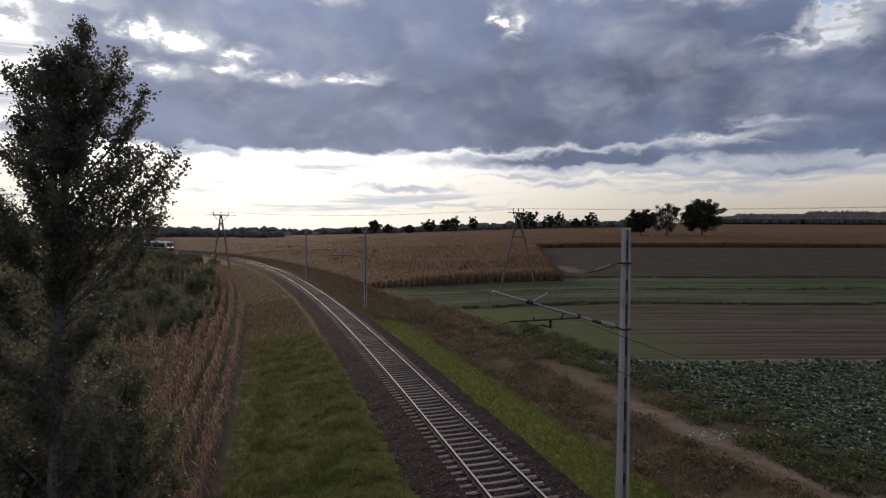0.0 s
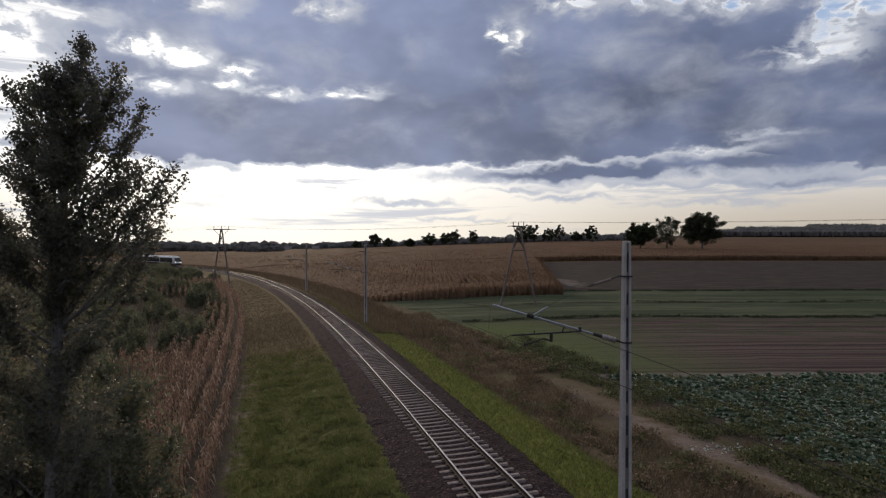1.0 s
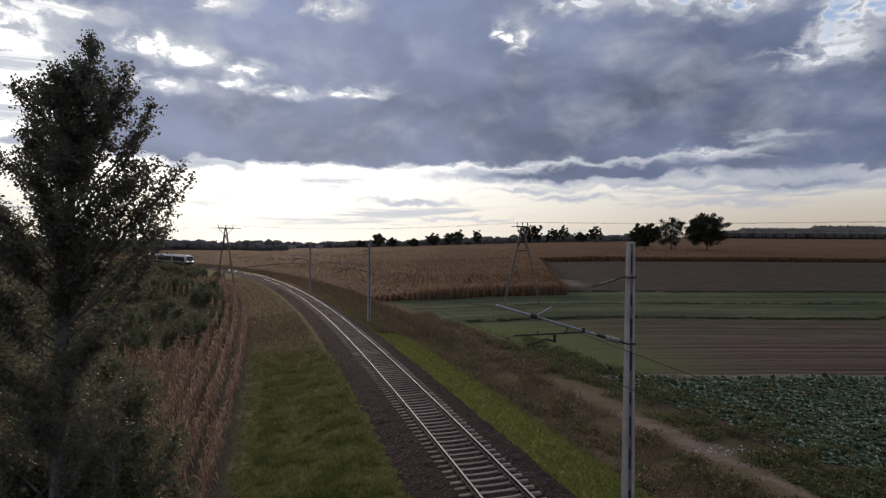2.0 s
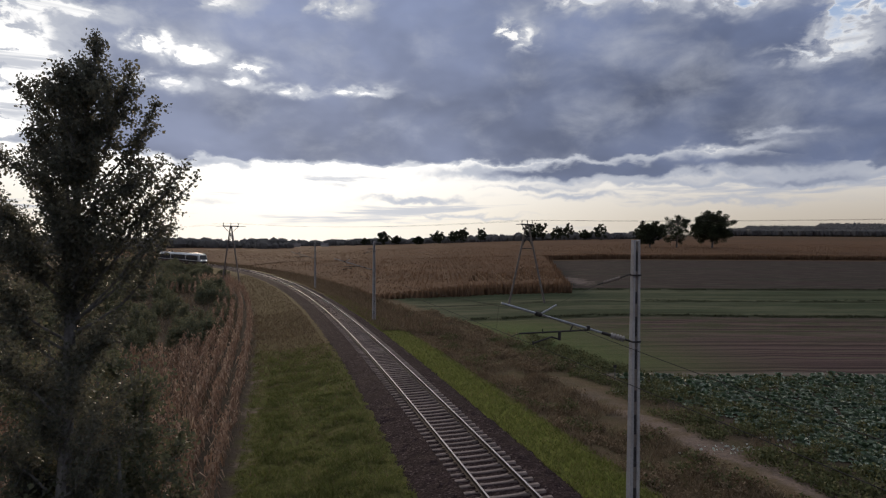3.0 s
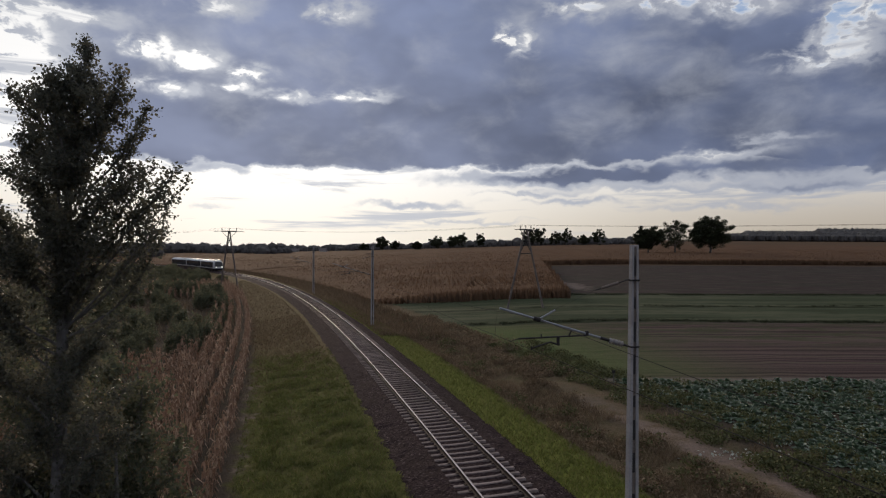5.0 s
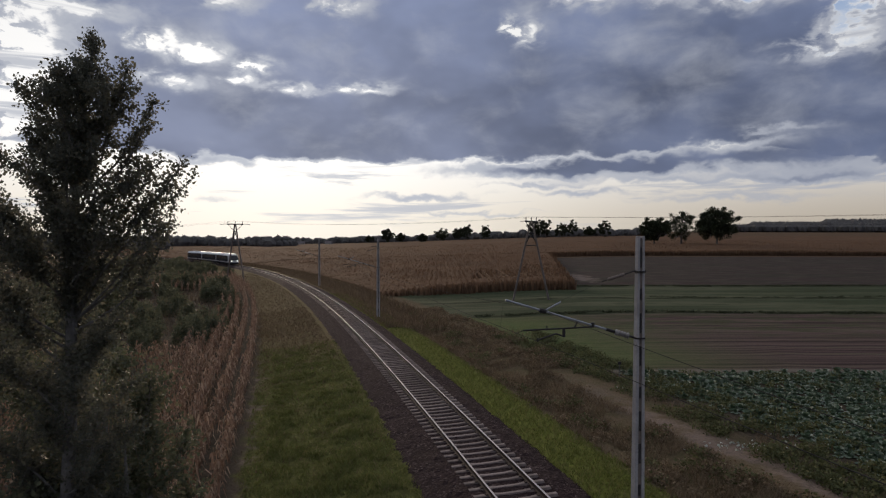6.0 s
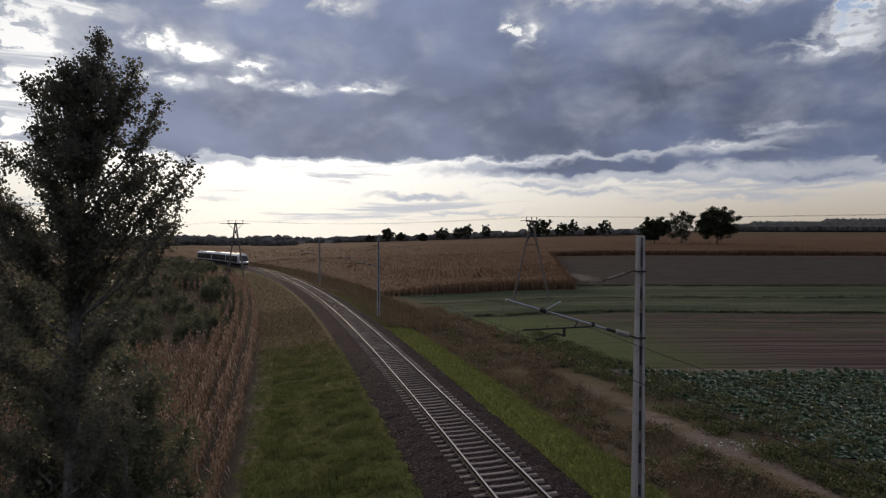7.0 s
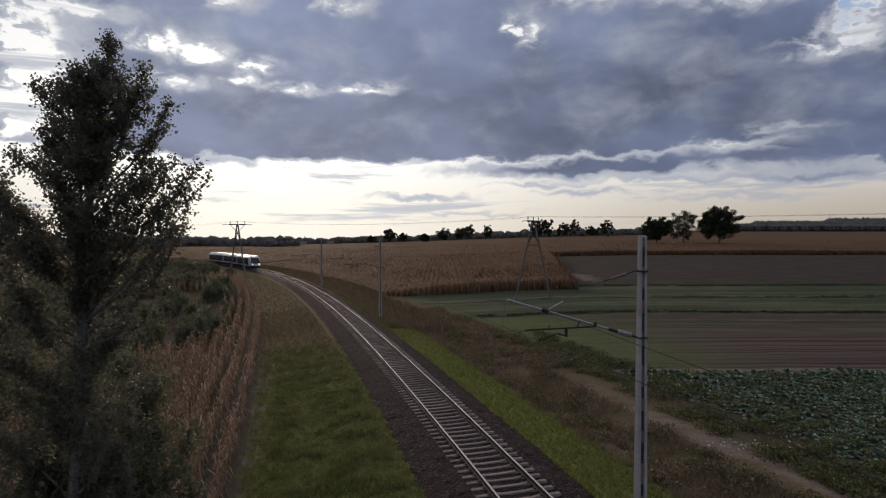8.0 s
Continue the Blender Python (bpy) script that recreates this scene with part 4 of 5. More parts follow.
for x, y, h in [(-11.8, 18.0, 5.5), (-12.3, 22.5, 4.6), (-14.5, 25.0, 5.0), (-9.4, 17.0, 3.4), (-7.5, 14.6, 4.3), (-9.2, 12.7, 3.8), (-7.9, 16.5, 5.9), (-10.0, 16.0, 6.6)]:
    tips = [(float(RNG.uniform(-1.1, 1.1)), float(RNG.uniform(-1.0, 1.0)), float(z), 1.0) for z in np.linspace(1.4, h, 9 if h < 5.6 else 11)]
    tagged(build_poplar((x, y, ground_z(x, y)), [(0, 0, -0.2), (0.1, 0.05, h * 0.5), (0.0, 0.1, h)], tips, 0.12, 36, 0.75, M_BUSH, 20), "young poplar sapling with dense dark green leaves")


def bush_mesh(seed, w, h, leaf, lumps, per):
    pts = []
    for _ in range(lumps):
        a, r = RNG.uniform(0, 6.28), RNG.uniform(0, 1) ** 0.5
        z = RNG.uniform(0.15, 1.0) * (1 - 0.55 * r * r)
        s = RNG.uniform(0.22, 0.40)
        pts.append(puff((math.cos(a) * r * w * 0.75, math.sin(a) * r * w * 0.75, z * h * 0.85), (s * w * 0.6, s * w * 0.6, s * h * 0.7), per))
    p = np.concatenate(pts)
    p[:, 2] = np.maximum(p[:, 2], 0.02)
    return leaves_at(p, leaf)


def build_bushes():
    protos = []
    for k in range(5):
        b = thing("bush", pose(0, 0, -50), "bushy dark green shrub between dry corn and grass", "bush", "bushes beside the corn")
        bm = bmesh.new()
        for _ in range(6):
            v = RNG.normal(size=2) * 0.6
            limb(bm, (v[0] * 0.2, v[1] * 0.2, -0.2), (v[0], v[1], 1.4), 0.03, 0.01, 0.2, 3)
        part("stems", bm, M_BARK, b)
        part("crown", quads("bush_crown", bush_mesh(k, 1.9, 3.2, 0.17, 34, 100), M_BUSH), None, b)
        protos.append(b)
    spots = []
    for _ in range(1800):
        y = RNG.uniform(20, 235)
        d = RNG.uniform(-44, -9.5)
        x, yy = side(d, y)
        # the corn keeps a strip beside the lane; bushes thicken away from it and further on
        clear = -19.0 if y < 36 else -17.0 if y < 52 else -12.4 if y < 110 else -16.0 if y < 150 else -9.0
        if d > clear and (y > 140 or y < 60 or RNG.uniform() > 0.035):
            continue
        if all((x - u) ** 2 + (yy - v) ** 2 > 2.7 ** 2 for u, v in spots):
            spots.append((x, yy))
        if len(spots) >= 260:
            break
    for i, (x, y) in enumerate(spots):
        s = RNG.uniform(0.7, 1.25)
        m = Matrix.Translation((x, y, ground_z(x, y))) @ pose(0, 0, 0, 0, 0, RNG.uniform(0, 360)) @ Matrix.Diagonal((s, s, s * RNG.uniform(0.7, 1.1), 1))
        if i < 5:
            protos[i].matrix_basis = m
        else:
            b = copy_thing(protos[i % 5], m)
            b.scale = (s, s, s)


build_bushes()


def blades(base, height, width, lean):
    """Upright narrow blades at the points base, leaning at random."""
    k = len(base)
    a = RNG.uniform(0, 6.283, k)
    side_v = np.stack([np.cos(a), np.sin(a), np.zeros(k)], 1) * (width * RNG.uniform(0.6, 1.3, k))[:, None] / 2
    h = height * RNG.uniform(0.5, 1.25, k)
    b = RNG.uniform(0, 6.283, k)
    out = np.stack([np.cos(b) * lean * h, np.sin(b) * lean * h, h], 1)
    return np.stack([base - side_v, base + side_v, base + out + side_v * 0.15, base + out - side_v * 0.15], 1)


def scatter(count, d0, d1, y0, y1, power=1.6):
    """Points beside the track, denser towards the camera."""
    y = y0 + (y1 - y0) * RNG.uniform(0, 1, count) ** power
    d = RNG.uniform(d0, d1, count)
    out = np.empty((count, 3))
    for i in range(count):
        x, yy = side(d[i], y[i])
        out[i] = x, yy, ground_z(x, yy) - 0.01
    return out


def patchy(p, scale, level):
    keep = [noise.noise((q[0] * scale, q[1] * scale, 1.0)) > level for q in p]
    return p[np.array(keep)]


def stuff(name, mesh, label, category):
    return tagged(new(name, mesh), label, category, kind="stuff")


g = blades(patchy(scatter(76000, -9.0, -2.8, 13, 54, 1.9), 2.4, -0.10), 0.12, 0.03, 0.7)
tufts = np.concatenate([q + np.concatenate([RNG.normal(size=(26, 2)) * 0.13, np.zeros((26, 1))], 1) for q in patchy(scatter(2600, -8.0, -3.4, 13, 52, 1.6), 0.7, 0.02)])
g = np.concatenate([g, blades(tufts, 0.20, 0.035, 0.8)])
stuff("grass", quads("grass", g, M_GRASS), "short bright green grass on the railway verge", "grass")
g = blades(patchy(scatter(56000, 2.6, 5.7, 13, 100, 2.4), 5.5, -0.15), 0.16, 0.035, 0.6)
stuff("lush_grass", quads("lush_grass", g, M_LUSH), "strip of bright fresh grass beside the ballast", "grass")
g = np.concatenate([blades(patchy(scatter(36000, 5.6, 10.2, 12, 110), 0.6, -0.15), 0.42, 0.03, 0.6), blades(scatter(2500, -9.5, -3.2, 20, 60, 0.7), 0.2, 0.04, 0.6), blades(scatter(4000, -9.5, -3.3, 40, 80, 0.7), 0.22, 0.05, 0.6), blades(scatter(9000, -9.5, -3.4, 60, 160, 1.2), 0.22, 0.06, 0.6),
                    blades(scatter(9000, 2.9, 6.0, 60, 160), 0.35, 0.05, 0.5), blades(patchy(scatter(7000, 12.2, 16, 18, 60), 0.5, 0.1), 0.35, 0.03, 0.5), blades(scatter(14000, 5.5, 10.5, 60, 260, 1.1), 0.7, 0.12, 0.5), blades(scatter(14000, 9, 17, 104, 260, 1.1), 0.75, 0.12, 0.5)])
stuff("dry_weeds", quads("dry_weeds", g, M_WEED), "tall dry brown weeds along the ditch", "weeds")
g = []
for q in patchy(scatter(1500, 5.7, 10.2, 14, 110), 0.5, -0.05):
    g.append(leaves_at(puff(q + (0, 0, 0.18), (0.42, 0.42, 0.30), 30), 0.12))
for q in patchy(scatter(900, 9.6, 13.6, 41, 78, 1.1), 0.5, -0.2):
    g.append(leaves_at(puff(q + (0, 0, 0.16), (0.5, 0.5, 0.28), 30), 0.13))
stuff("brown_weeds", quads("brown_weeds", np.concatenate(g), M_WEED), "low withered brown weeds in the ditch", "weeds")
g = []
for q in patchy(scatter(1300, 5.8, 10.2, 14, 100), 0.5, 0.30):
    g.append(leaves_at(puff(q + (0, 0, 0.2), (0.45, 0.45, 0.3), 34), 0.13))
for q in patchy(scatter(1150, 11.9, 17.0, 18, 56, 1.1), 0.45, -0.12):
    g.append(leaves_at(puff(q + (0, 0, 0.18), (0.5, 0.5, 0.28), 36), 0.13))
for q in patchy(scatter(900, 16.0, 38.0, 18, 42, 1.0), 0.35, -0.05):
    if q[1] < 42.0:
        g.append(leaves_at(puff(q + (0, 0, 0.25), (0.4, 0.4, 0.25), 26), 0.13))
stuff("green_weeds", quads("green_weeds", np.concatenate(g), M_GWEED), "low leafy green weeds beside the dirt path", "weeds")


g = blades(patchy(scatter(34000, -60, -11.0, 22, 190, 1.3), 0.10, -0.25), 0.85, 0.07, 0.5)
stuff("tall_dry_grass", quads("tall_dry_grass", g, M_WEED), "tall yellowish dry grass between the bushes", "grass")
M_TUFT = leafy("dark_tuft", (0.030, 0.038, 0.020), (0.045, 0.052, 0.026), (0.075, 0.075, 0.04), 0.85, 0.2)
g = []
for y0, x0, x1, count in ((73.0, 4, 70, 5200), (106.5, 20, 110, 5200), (89.0, 30, 90, 1600)):
    q = np.stack([RNG.uniform(x0, x1, count), y0 + RNG.normal(size=count) * 0.45, np.zeros(count)], 1)
    q[:, 1] += 0.8 * np.sin(q[:, 0] * 0.11)
    q = patchy(q, 0.5, -0.25)
    q[:, 2] = [ground_z(a, b) for a, b, _ in q]
    g.append(blades(q, 0.22, 0.09, 0.9))
stuff("boundary_tufts", quads("boundary_tufts", np.concatenate(g), M_TUFT), "dark ragged grass ridges between the field strips", "grass")


# ---- corn
def corn_plant(h):
    """One dry corn plant of drooping blades round a stalk."""
    out = [blades(np.zeros((2, 3)), h * 0.9, 0.05, 0.04)]
    k = 9
    z = np.linspace(0.25, 0.95, k) * h * RNG.uniform(0.9, 1.05, k)
    a = RNG.uniform(0, 6.283, k)
    dirs = np.stack([np.cos(a), np.sin(a), np.zeros(k)], 1)
    w = np.stack([-np.sin(a), np.cos(a), np.zeros(k)], 1) * 0.045
    b0 = np.stack([np.zeros(k), np.zeros(k), z], 1)
    reach = RNG.uniform(0.18, 0.40, k)[:, None]
    b1 = b0 + dirs * reach * 0.55 + np.array((0, 0, 0.16))
    b2 = b0 + dirs * reach + np.array((0, 0, 1.0)) * RNG.uniform(-0.35, 0.05, k)[:, None]
    out.append(np.stack([b0 - w * 0.6, b0 + w * 0.6, b1 + w, b1 - w], 1))
    out.append(np.stack([b1 - w, b1 + w, b2 + w * 0.2, b2 - w * 0.2], 1))
    return np.concatenate(out)


def build_near_corn():
    kinds = [corn_plant(h) for h in (1.7, 1.9, 2.0, 1.5, 1.8, 1.6)]
    g = []
    for row in range(20):
        d = -9.6 - 0.95 * row
        y = 13.0
        while y < 150:
            y += RNG.uniform(0.22, 0.42) * (1 + y / 90)
            x, yy = side(d + RNG.normal() * 0.07, y)
            if row > (3 if y > 55 else 5) and (noise.noise((x * 0.12, yy * 0.12, 4.0)) > 0.25 or 50 < y < 112 and row > 4):
                continue
            a = RNG.uniform(0, 6.283)
            c, s = math.cos(a), math.sin(a)
            rot = np.array(((c, -s, 0), (s, c, 0), (0, 0, 1)))
            g.append(kinds[int(RNG.integers(6))] @ rot.T * RNG.uniform(0.8, 1.1) + (x, yy, ground_z(x, yy)))
    stuff("corn_rows", quads("corn_rows", np.concatenate(g), M_CORN), "rows of dry tan corn plants beside the dirt lane", "corn")


build_near_corn()


def far_corn_line(x, y):
    """Whether corn stands at this point of the far fields."""
    d = (x - track_x(min(y, 400.0))) * track_dir(min(y, 400.0)).y
    if y < 100 or d < 10:
        return False
    return y > 222 or x < 21.7 + (y - 100) * 0.15


def bare_row(x, y):
    """Harvested gaps between the rows near the corner of the field."""
    last = 21.7 + (y - 100) * 0.15 - 1.0
    deep = 152.0 if x > last - 8 else 132.0
    return 111.0 < y < deep and last - 17 < x < last and (x / 1.15) % 1.0 < 0.46


def build_far_corn():
    n = 90000
    y = 100 + 330 * RNG.uniform(0, 1, n) ** 1.5
    x = RNG.uniform(-0.50, 0.80, n) * y
    x = np.round(x / 0.9) * 0.9 + RNG.normal(size=n) * 0.12
    keep = np.array([far_corn_line(a, b) and not bare_row(a, b) for a, b in zip(x, y)])
    x, y = x[keep], y[keep]
    ex = RNG.uniform(38, 200, 9000)
    x, y = np.concatenate([x, ex]), np.concatenate([y, 222 + 5 * RNG.uniform(0, 1, 9000) ** 2])
    base = np.stack([x, y, [ground_z(a, b) for a, b in zip(x, y)]], 1)
    top = 1.60 + 0.25 * np.array([noise.noise((a * 0.06, b * 0.06, 0.0)) for a, b in zip(x, y)])
    top *= np.array([0.35 + 0.65 * sstep(9.0, 24.0, (a - track_x(min(b, 400.0))) * track_dir(min(b, 400.0)).y) for a, b in zip(x, y)])
    g = np.concatenate([blades(base, 1.0, 0.28, 0.16) * 1.0, blades(base, 1.0, 0.35, 0.25)])
    lift = np.concatenate([top, top])[:, None]
    g[:, 2:, 2] = g[:, :1, 2] + (g[:, 2:, 2] - g[:, :1, 2]) * lift * 1.02
    stuff("corn_field", quads("corn_field", g, M_CORNF), "wide field of ripe reddish brown corn", "corn field")
    # the crop closes into one rough canopy further in
    vs, fs = [], []
    ys = [101.0 + 1.6 * i for i in range(75)]
    while ys[-1] < 690:
        ys.append(ys[-1] * 1.012)
    us = np.linspace(0.0, 1.0, 170)
    first_right = next(v for v in ys if v > 223)
    for yy in ys:
        x0 = track_x(min(yy, 400.0)) + 10.5 / track_dir(min(yy, 400.0)).y
        x0 = max(x0, -0.80 * yy)
        x1 = 20.9 + (yy - 100) * 0.15 if yy < 223 else 0.85 * yy
        for u in us:
            xx = x0 + (x1 - x0) * u
            inner = 0.05 if u in (0.0, 1.0) or yy == ys[0] or yy == first_right else 1.45 + 0.30 * noise.noise((xx * 0.5, yy * 0.5, 0)) + 0.18 * noise.noise((xx * 2.1, yy * 1.1, 5))
            inner *= 0.12 if bare_row(xx, yy) else 1.0
            inner *= 0.35 + 0.65 * sstep(9.0, 24.0, (xx - track_x(min(yy, 400.0))) * track_dir(min(yy, 400.0)).y)
            vs.append((xx, yy, ground_z(xx, yy) + inner))
    w = len(us)
    split = next(i for i, v in enumerate(ys) if v > 223)
    for i in range(len(ys) - 1):
        if i == split - 1:
            continue
        fs += [(i * w + j, i * w + j + 1, (i + 1) * w + j + 1, (i + 1) * w + j) for j in range(w - 1)]
    mat = mottled("corn_canopy", (0.128, 0.074, 0.045), (0.100, 0.060, 0.038), 0.05, 0.95, relief=1.0, depth=0.4, c3=(0.172, 0.112, 0.070), spec=0.02, fine=18.0)
    stuff("corn_canopy", mesh_of("corn_canopy", vs, fs, mat), "brown ripe corn stretching to the tree line", "corn field")


build_far_corn()


# ---- cabbages
def cabbage(r):
    out = []
    for ring, (count, tilt, size) in enumerate([(7, 0.25, 1.0), (6, 0.65, 0.85), (5, 1.1, 0.6)]):
        a = np.linspace(0, 6.283, count, endpoint=False) + RNG.uniform(0, 1, count)
        dirs = np.stack([np.cos(a) * math.cos(tilt), np.sin(a) * math.cos(tilt), np.full(count, math.sin(tilt))], 1)
        w = np.stack([-np.sin(a), np.cos(a), np.zeros(count)], 1) * r * 0.42 * size
        b0 = np.zeros((count, 3)) + (0, 0, 0.05 + 0.03 * ring)
        b1 = b0 + dirs * r * 0.55 * size
        b2 = b1 + dirs * r * 0.45 * size + np.array((0, 0, -0.10 if ring == 0 else 0.05)) * r * 2
        out += [np.stack([b0 - w * 0.3, b0 + w * 0.3, b1 + w, b1 - w], 1), np.stack([b1 - w, b1 + w, b2 + w * 0.6, b2 - w * 0.6], 1)]
    t = np.linspace(0, 6.283, 7)
    for z0, r0, z1, r1 in ((0.05, 0.30, 0.20, 0.36), (0.20, 0.36, 0.36, 0.10)):
        for i in range(6):
            p = [(math.cos(t[i + a]) * rr * r * 1.3, math.sin(t[i + a]) * rr * r * 1.3, z * r * 1.6) for a, rr, z in ((0, r0, z0), (1, r0, z0), (1, r1, z1), (0, r1, z1))]
            out.append(np.array([p]))
    return np.concatenate(out)


def build_cabbages():
    kinds = [cabbage(r) for r in (0.28, 0.34, 0.25, 0.31, 0.38)]
    g = []
    y = 15.0
    while y < 41.6:
        y += 0.56
        x = 10.0
        while x < 52.0:
            x += RNG.uniform(0.38, 0.60)
            yy = y + RNG.normal() * 0.17
            d = (x - track_x(yy)) * 0.97
            if d < 15.2 + 1.4 * noise.noise((x * 0.3, yy * 0.3, 8.0)) or RNG.uniform() < 0.10:
                continue
            a = RNG.uniform(0, 6.283)
            c, s = math.cos(a), math.sin(a)
            g.append(kinds[int(RNG.integers(5))] @ np.array(((c, -s, 0), (s, c, 0), (0, 0, 1))).T * RNG.uniform(0.75, 1.15) + (x, yy, ground_z(x, yy)))
    stuff("cabbage_field", quads("cabbage_field", np.concatenate(g), M_CABB), "rows of blue green cabbages with pale leaf edges", "cabbages")


build_cabbages()
M_TRIM = leafy("pale_cut_leaf", (0.30, 0.34, 0.28), (0.45, 0.48, 0.42), (0.62, 0.63, 0.58), 0.6, 0.2)
g = []
for cx, cy, rx, ry, count in ((13.5, 27.3, 0.9, 0.35, 60), (17.9, 26.6, 1.2, 0.8, 90), (18.9, 29.0, 1.3, 0.8, 150), (11.6, 37.6, 0.7, 0.2, 20), (16.6, 29.0, 0.7, 0.5, 30)):
    q = np.stack([cx + RNG.normal(size=count) * rx, cy + RNG.normal(size=count) * ry, np.zeros(count)], 1)
    q[:, 2] = [ground_z(a, b) + 0.06 for a, b, _ in q]
    g.append(leaves_at(q, 0.14, 0.8, 0.8))
stuff("cabbage_trimmings", quads("cabbage_trimmings", np.concatenate(g), M_TRIM), "pale cut cabbage leaves dropped beside the path", "leaves")


stake = thing("marker_stake", Matrix.Translation((11.77, 40.8, ground_z(11.77, 40.8))), "thin dark wooden stake at the field corner", "stake")
bm = bmesh.new()
tube(bm, (0, 0, -0.3), (0.03, 0, 1.1), 0.035, 0.028, 7)
part("pole", bm, M_BARK, stake)
bm = bmesh.new()
box(bm, -0.09, -0.03, 0.92, 0.13, 0.03, 1.12, 0.01)
part("plate", bm, M_DARK, stake)


# ---------------------------------------------------------------- distant trees and woods
def far_tree(x, y, h, w, label, leaf=0.55, lumps=26, per=70, sparse=False, low=0.16):
    z = ground_z(x, y)
    t = thing("field_tree", Matrix.Translation((x, y, z)), label, "tree")
    bm = bmesh.new()
    limb(bm, (0, 0, -0.3), (0, 0, h * 0.55), h * 0.028, h * 0.014, 0.05, 4)
    pts = []
    for k in range(7):
        a = 2 * math.pi * k / 7 + RNG.uniform(-0.4, 0.4)
        c = (math.cos(a) * 0.27 * w, math.sin(a) * 0.27 * w, h * RNG.uniform(0.45, 0.75))
        limb(bm, (0, 0, h * RNG.uniform(0.16, 0.34)), c, h * 0.013, h * 0.005, 0.2, 4)
    # clumps fill a broad uneven dome
    for k in range(lumps):
        v = RNG.normal(size=3)
        v /= np.linalg.norm(v)
        r = RNG.uniform(0.2, 1.0) ** 0.5 * (0.92 + 0.45 * noise.noise(Vector(v) * 2.1 + Vector((x, y, 0))))
        q = np.array((v[0] * w * 0.44 * r, v[1] * w * 0.44 * r, h * (0.56 + 0.40 * v[2] * r)))
        q[2] = max(q[2], h * low)
        s = w * RNG.uniform(0.06, 0.11)
        if sparse or k % 4 == 0:
            tube(bm, (q[0] * 0.35, q[1] * 0.35, max(h * 0.25, q[2] * 0.75)), q, h * 0.006, h * 0.003, 4)
        pts.append(puff(q, (s, s, s * 0.8), per))
    part("trunk", bm, M_BARK, t)
    part("crown", quads("crown", leaves_at(np.concatenate(pts), leaf), M_FARLEAF), None, t)
    return t


def at_angle(u, y):
    return u * y, y


# three oaks on the rise behind the corn
for u, y, h, w, lab, lumps, per in [(0.344, 330, 17.0, 18, "dark rounded oak standing in the corn field", 120, 80), (0.387, 338, 20.0, 18, "thin-leaved oak with bare branches showing", 110, 26),
                                    (0.444, 330, 22.0, 25, "broad dark oak at the edge of the field", 150, 90)]:
    x, y = at_angle(u, y)
    far_tree(x, y, h, w, lab, 0.6, lumps, per * 2 if per > 50 else per * 2, per < 50, 0.2)
# single trees along the far edge of the corn
for u, h, w in [(-0.087, 13, 12), (-0.066, 9, 9), (0.001, 12, 13), (0.026, 12, 11), (0.040, 13.5, 13), (0.071, 13, 10), (0.150, 17, 14), (0.168, 17, 14), (0.193, 13, 11),
                (0.211, 15, 10), (0.240, 10, 12), (0.263, 15, 11), (-0.03, 8, 10), (-0.115, 7, 9)]:
    x, y = at_angle(u, 655 + 30 * math.sin(u * 90))
    far_tree(x, y, h * 1.3, w * 1.4, "dark broad tree on the far field edge", 0.9, 60, 80, low=0.06)


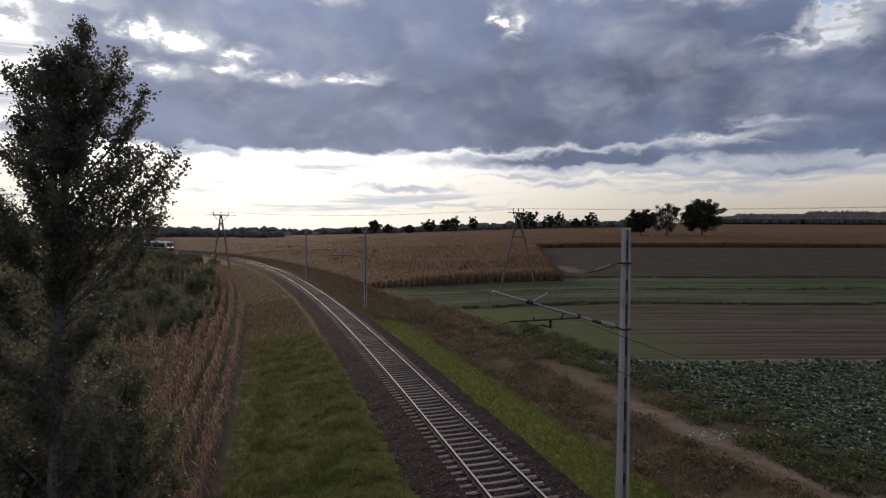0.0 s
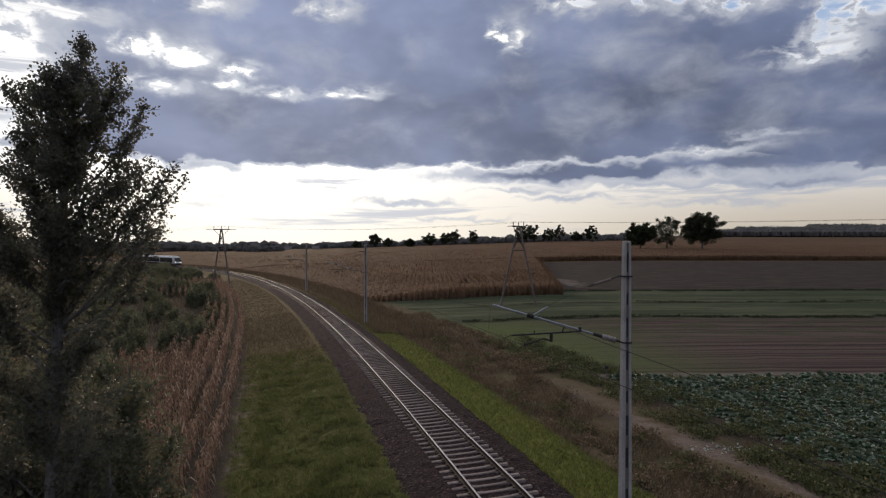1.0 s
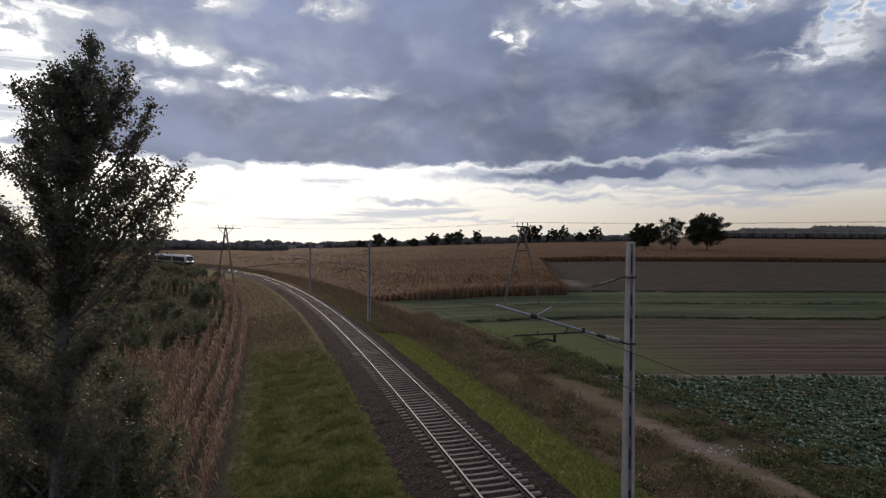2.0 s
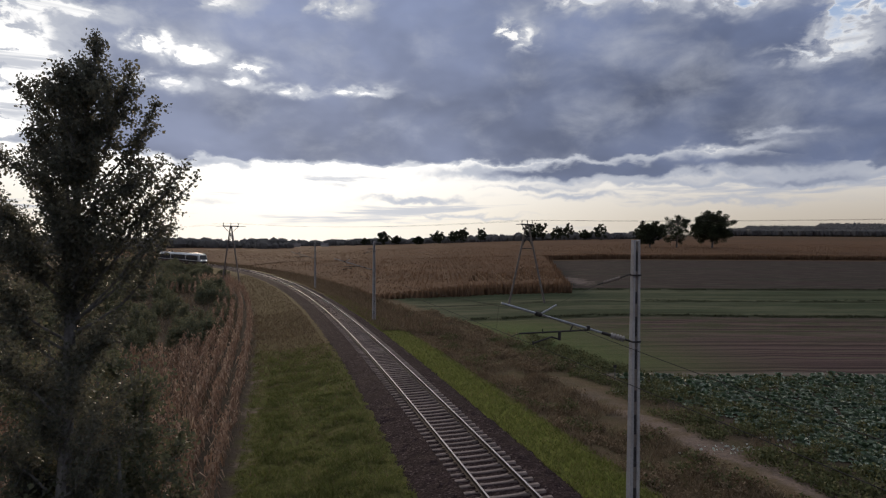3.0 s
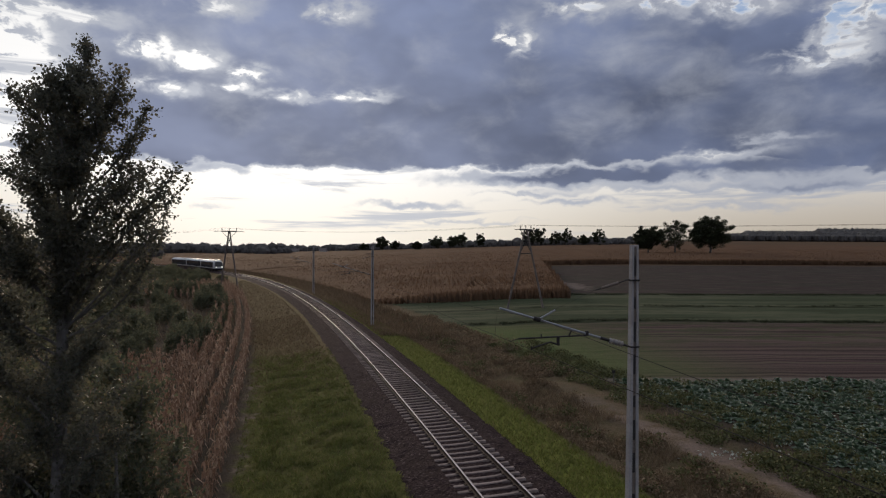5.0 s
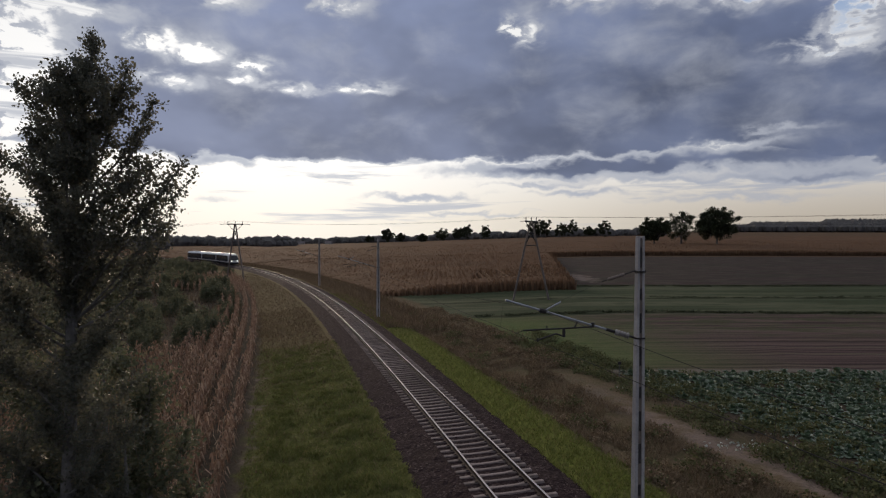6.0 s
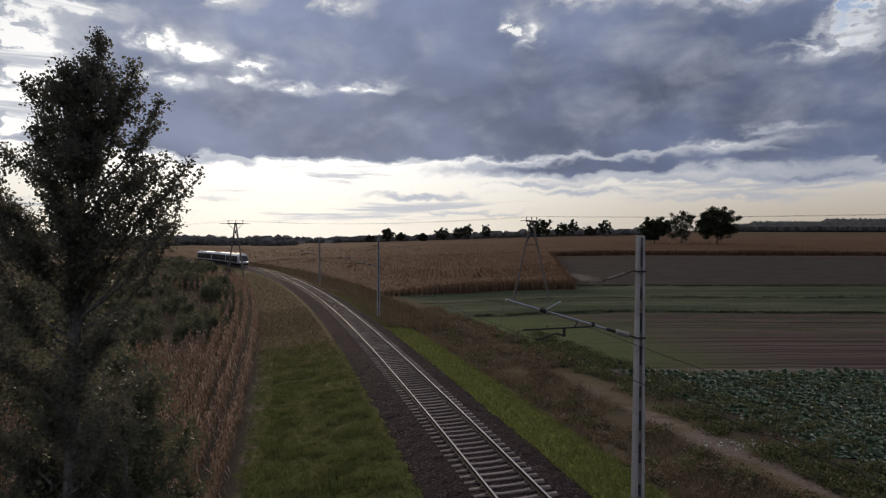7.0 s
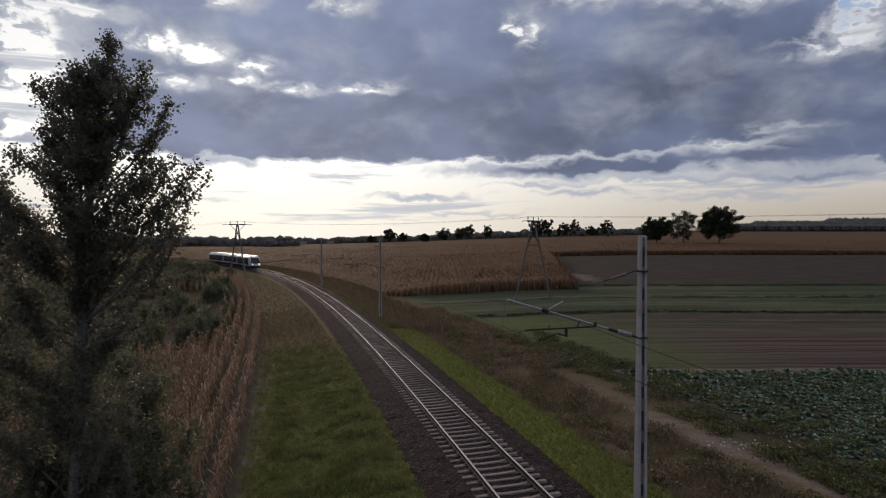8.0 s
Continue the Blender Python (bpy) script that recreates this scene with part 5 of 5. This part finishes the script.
def wood(name, label, spans, leaf, mat, dense=90, fine=2):
    """A long belt of rounded uneven crowns, one mass: spans of (u0, u1, distance, height, count)."""
    bm = bmesh.new()
    bmesh.ops.create_icosphere(bm, subdivisions=fine, radius=1.0)
    ball = np.array([v.co for v in bm.verts])
    tris = np.array([[v.index for v in f.verts] for f in bm.faces])
    bm.free()
    verts, faces, pts, at = [], [], [], 0
    for u0, u1, y, h, count in spans:
        for k in range(count):
            u = u0 + (u1 - u0) * (k + RNG.uniform(0, 1)) / count
            yy = y * RNG.uniform(0.97, 1.05)
            hh = h * (RNG.uniform(0.55, 1.1) if h < 14 else RNG.uniform(0.95, 1.04))
            c = np.array((u * yy, yy, ground_z(u * yy, yy) + hh * 0.42))
            size = np.array((hh * RNG.uniform(0.38, 0.62), hh * 0.5, hh * 0.55))
            rough = np.array([1 + 0.38 * noise.noise(Vector(q) * 2.2 + Vector((k, y, 0))) for q in ball])
            verts.append(c + ball * rough[:, None] * size)
            faces += (tris + at).tolist()
            at += len(ball)
            skin = verts[-1][RNG.integers(0, len(ball), dense)]
            pts.append(skin + RNG.normal(size=skin.shape) * hh * 0.035)
    body = new(name, mesh_of(name, np.concatenate(verts), faces, mat))
    part("leaves", quads(name + "_leaves", leaves_at(np.concatenate(pts), leaf), mat), None, body)
    return tagged(body, label, "woods", kind="stuff")


# these belts get their haze from the leaf colour alone
wood("tree_belt", "dark belt of trees beyond the railway curve", [(-0.75, -0.235, 560, 10.4, 190), (-0.30, -0.24, 540, 9, 22), (-0.75, -0.45, 400, 11, 60)], 0.85, M_HAZED_WOOD)
wood("far_hedges", "low hedges along the horizon, haze mixed into their colour", [(-0.26, 0.36, 715, 9, 200), (0.05, 0.36, 700, 10, 60)], 0.9, M_HAZED_WOOD)
wood("hill_forest", "dark forest on the rise at the horizon", [(0.46, 1.3, 1600, 20, 1100), (0.50, 1.3, 1750, 29, 1100), (0.62, 1.3, 1850, 38, 900)], 2.2, M_HAZED_WOOD, 40, 1)

# a few houses of the far village
M_PLASTER = mottled("pale_plaster", (0.62, 0.60, 0.56), (0.52, 0.50, 0.47), 0.4, 0.9)
M_TILE = mottled("grey_roof", (0.15, 0.13, 0.13), (0.11, 0.10, 0.10), 0.5, 0.85)
for u, y, turn in [(-0.262, 600, 20), (-0.18, 640, -15), (-0.225, 650, 5)]:
    x, y = at_angle(u, y)
    house = thing("house", Matrix.Translation((x, y, ground_z(x, y))) @ pose(0, 0, 0, 0, 0, turn) @ Matrix.Scale(0.7, 4), "small pale farmhouse with a grey gabled roof", "house", "houses of the far village")
    bm = bmesh.new()
    box(bm, -5, -4, -0.5, 5, 4, 3.6)
    part("wall", bm, M_PLASTER, house)
    bm = bmesh.new()
    vs = [bm.verts.new(v) for v in ((-5.5, -4.6, 3.5), (5.5, -4.6, 3.5), (5.5, 4.6, 3.5), (-5.5, 4.6, 3.5), (-5.5, 0, 7), (5.5, 0, 7))]
    for q in ((0, 1, 5, 4), (2, 3, 4, 5), (0, 4, 3), (1, 2, 5), (3, 2, 1, 0)):
        bm.faces.new([vs[k] for k in q])
    part("roof", bm, M_TILE, house)

motions()
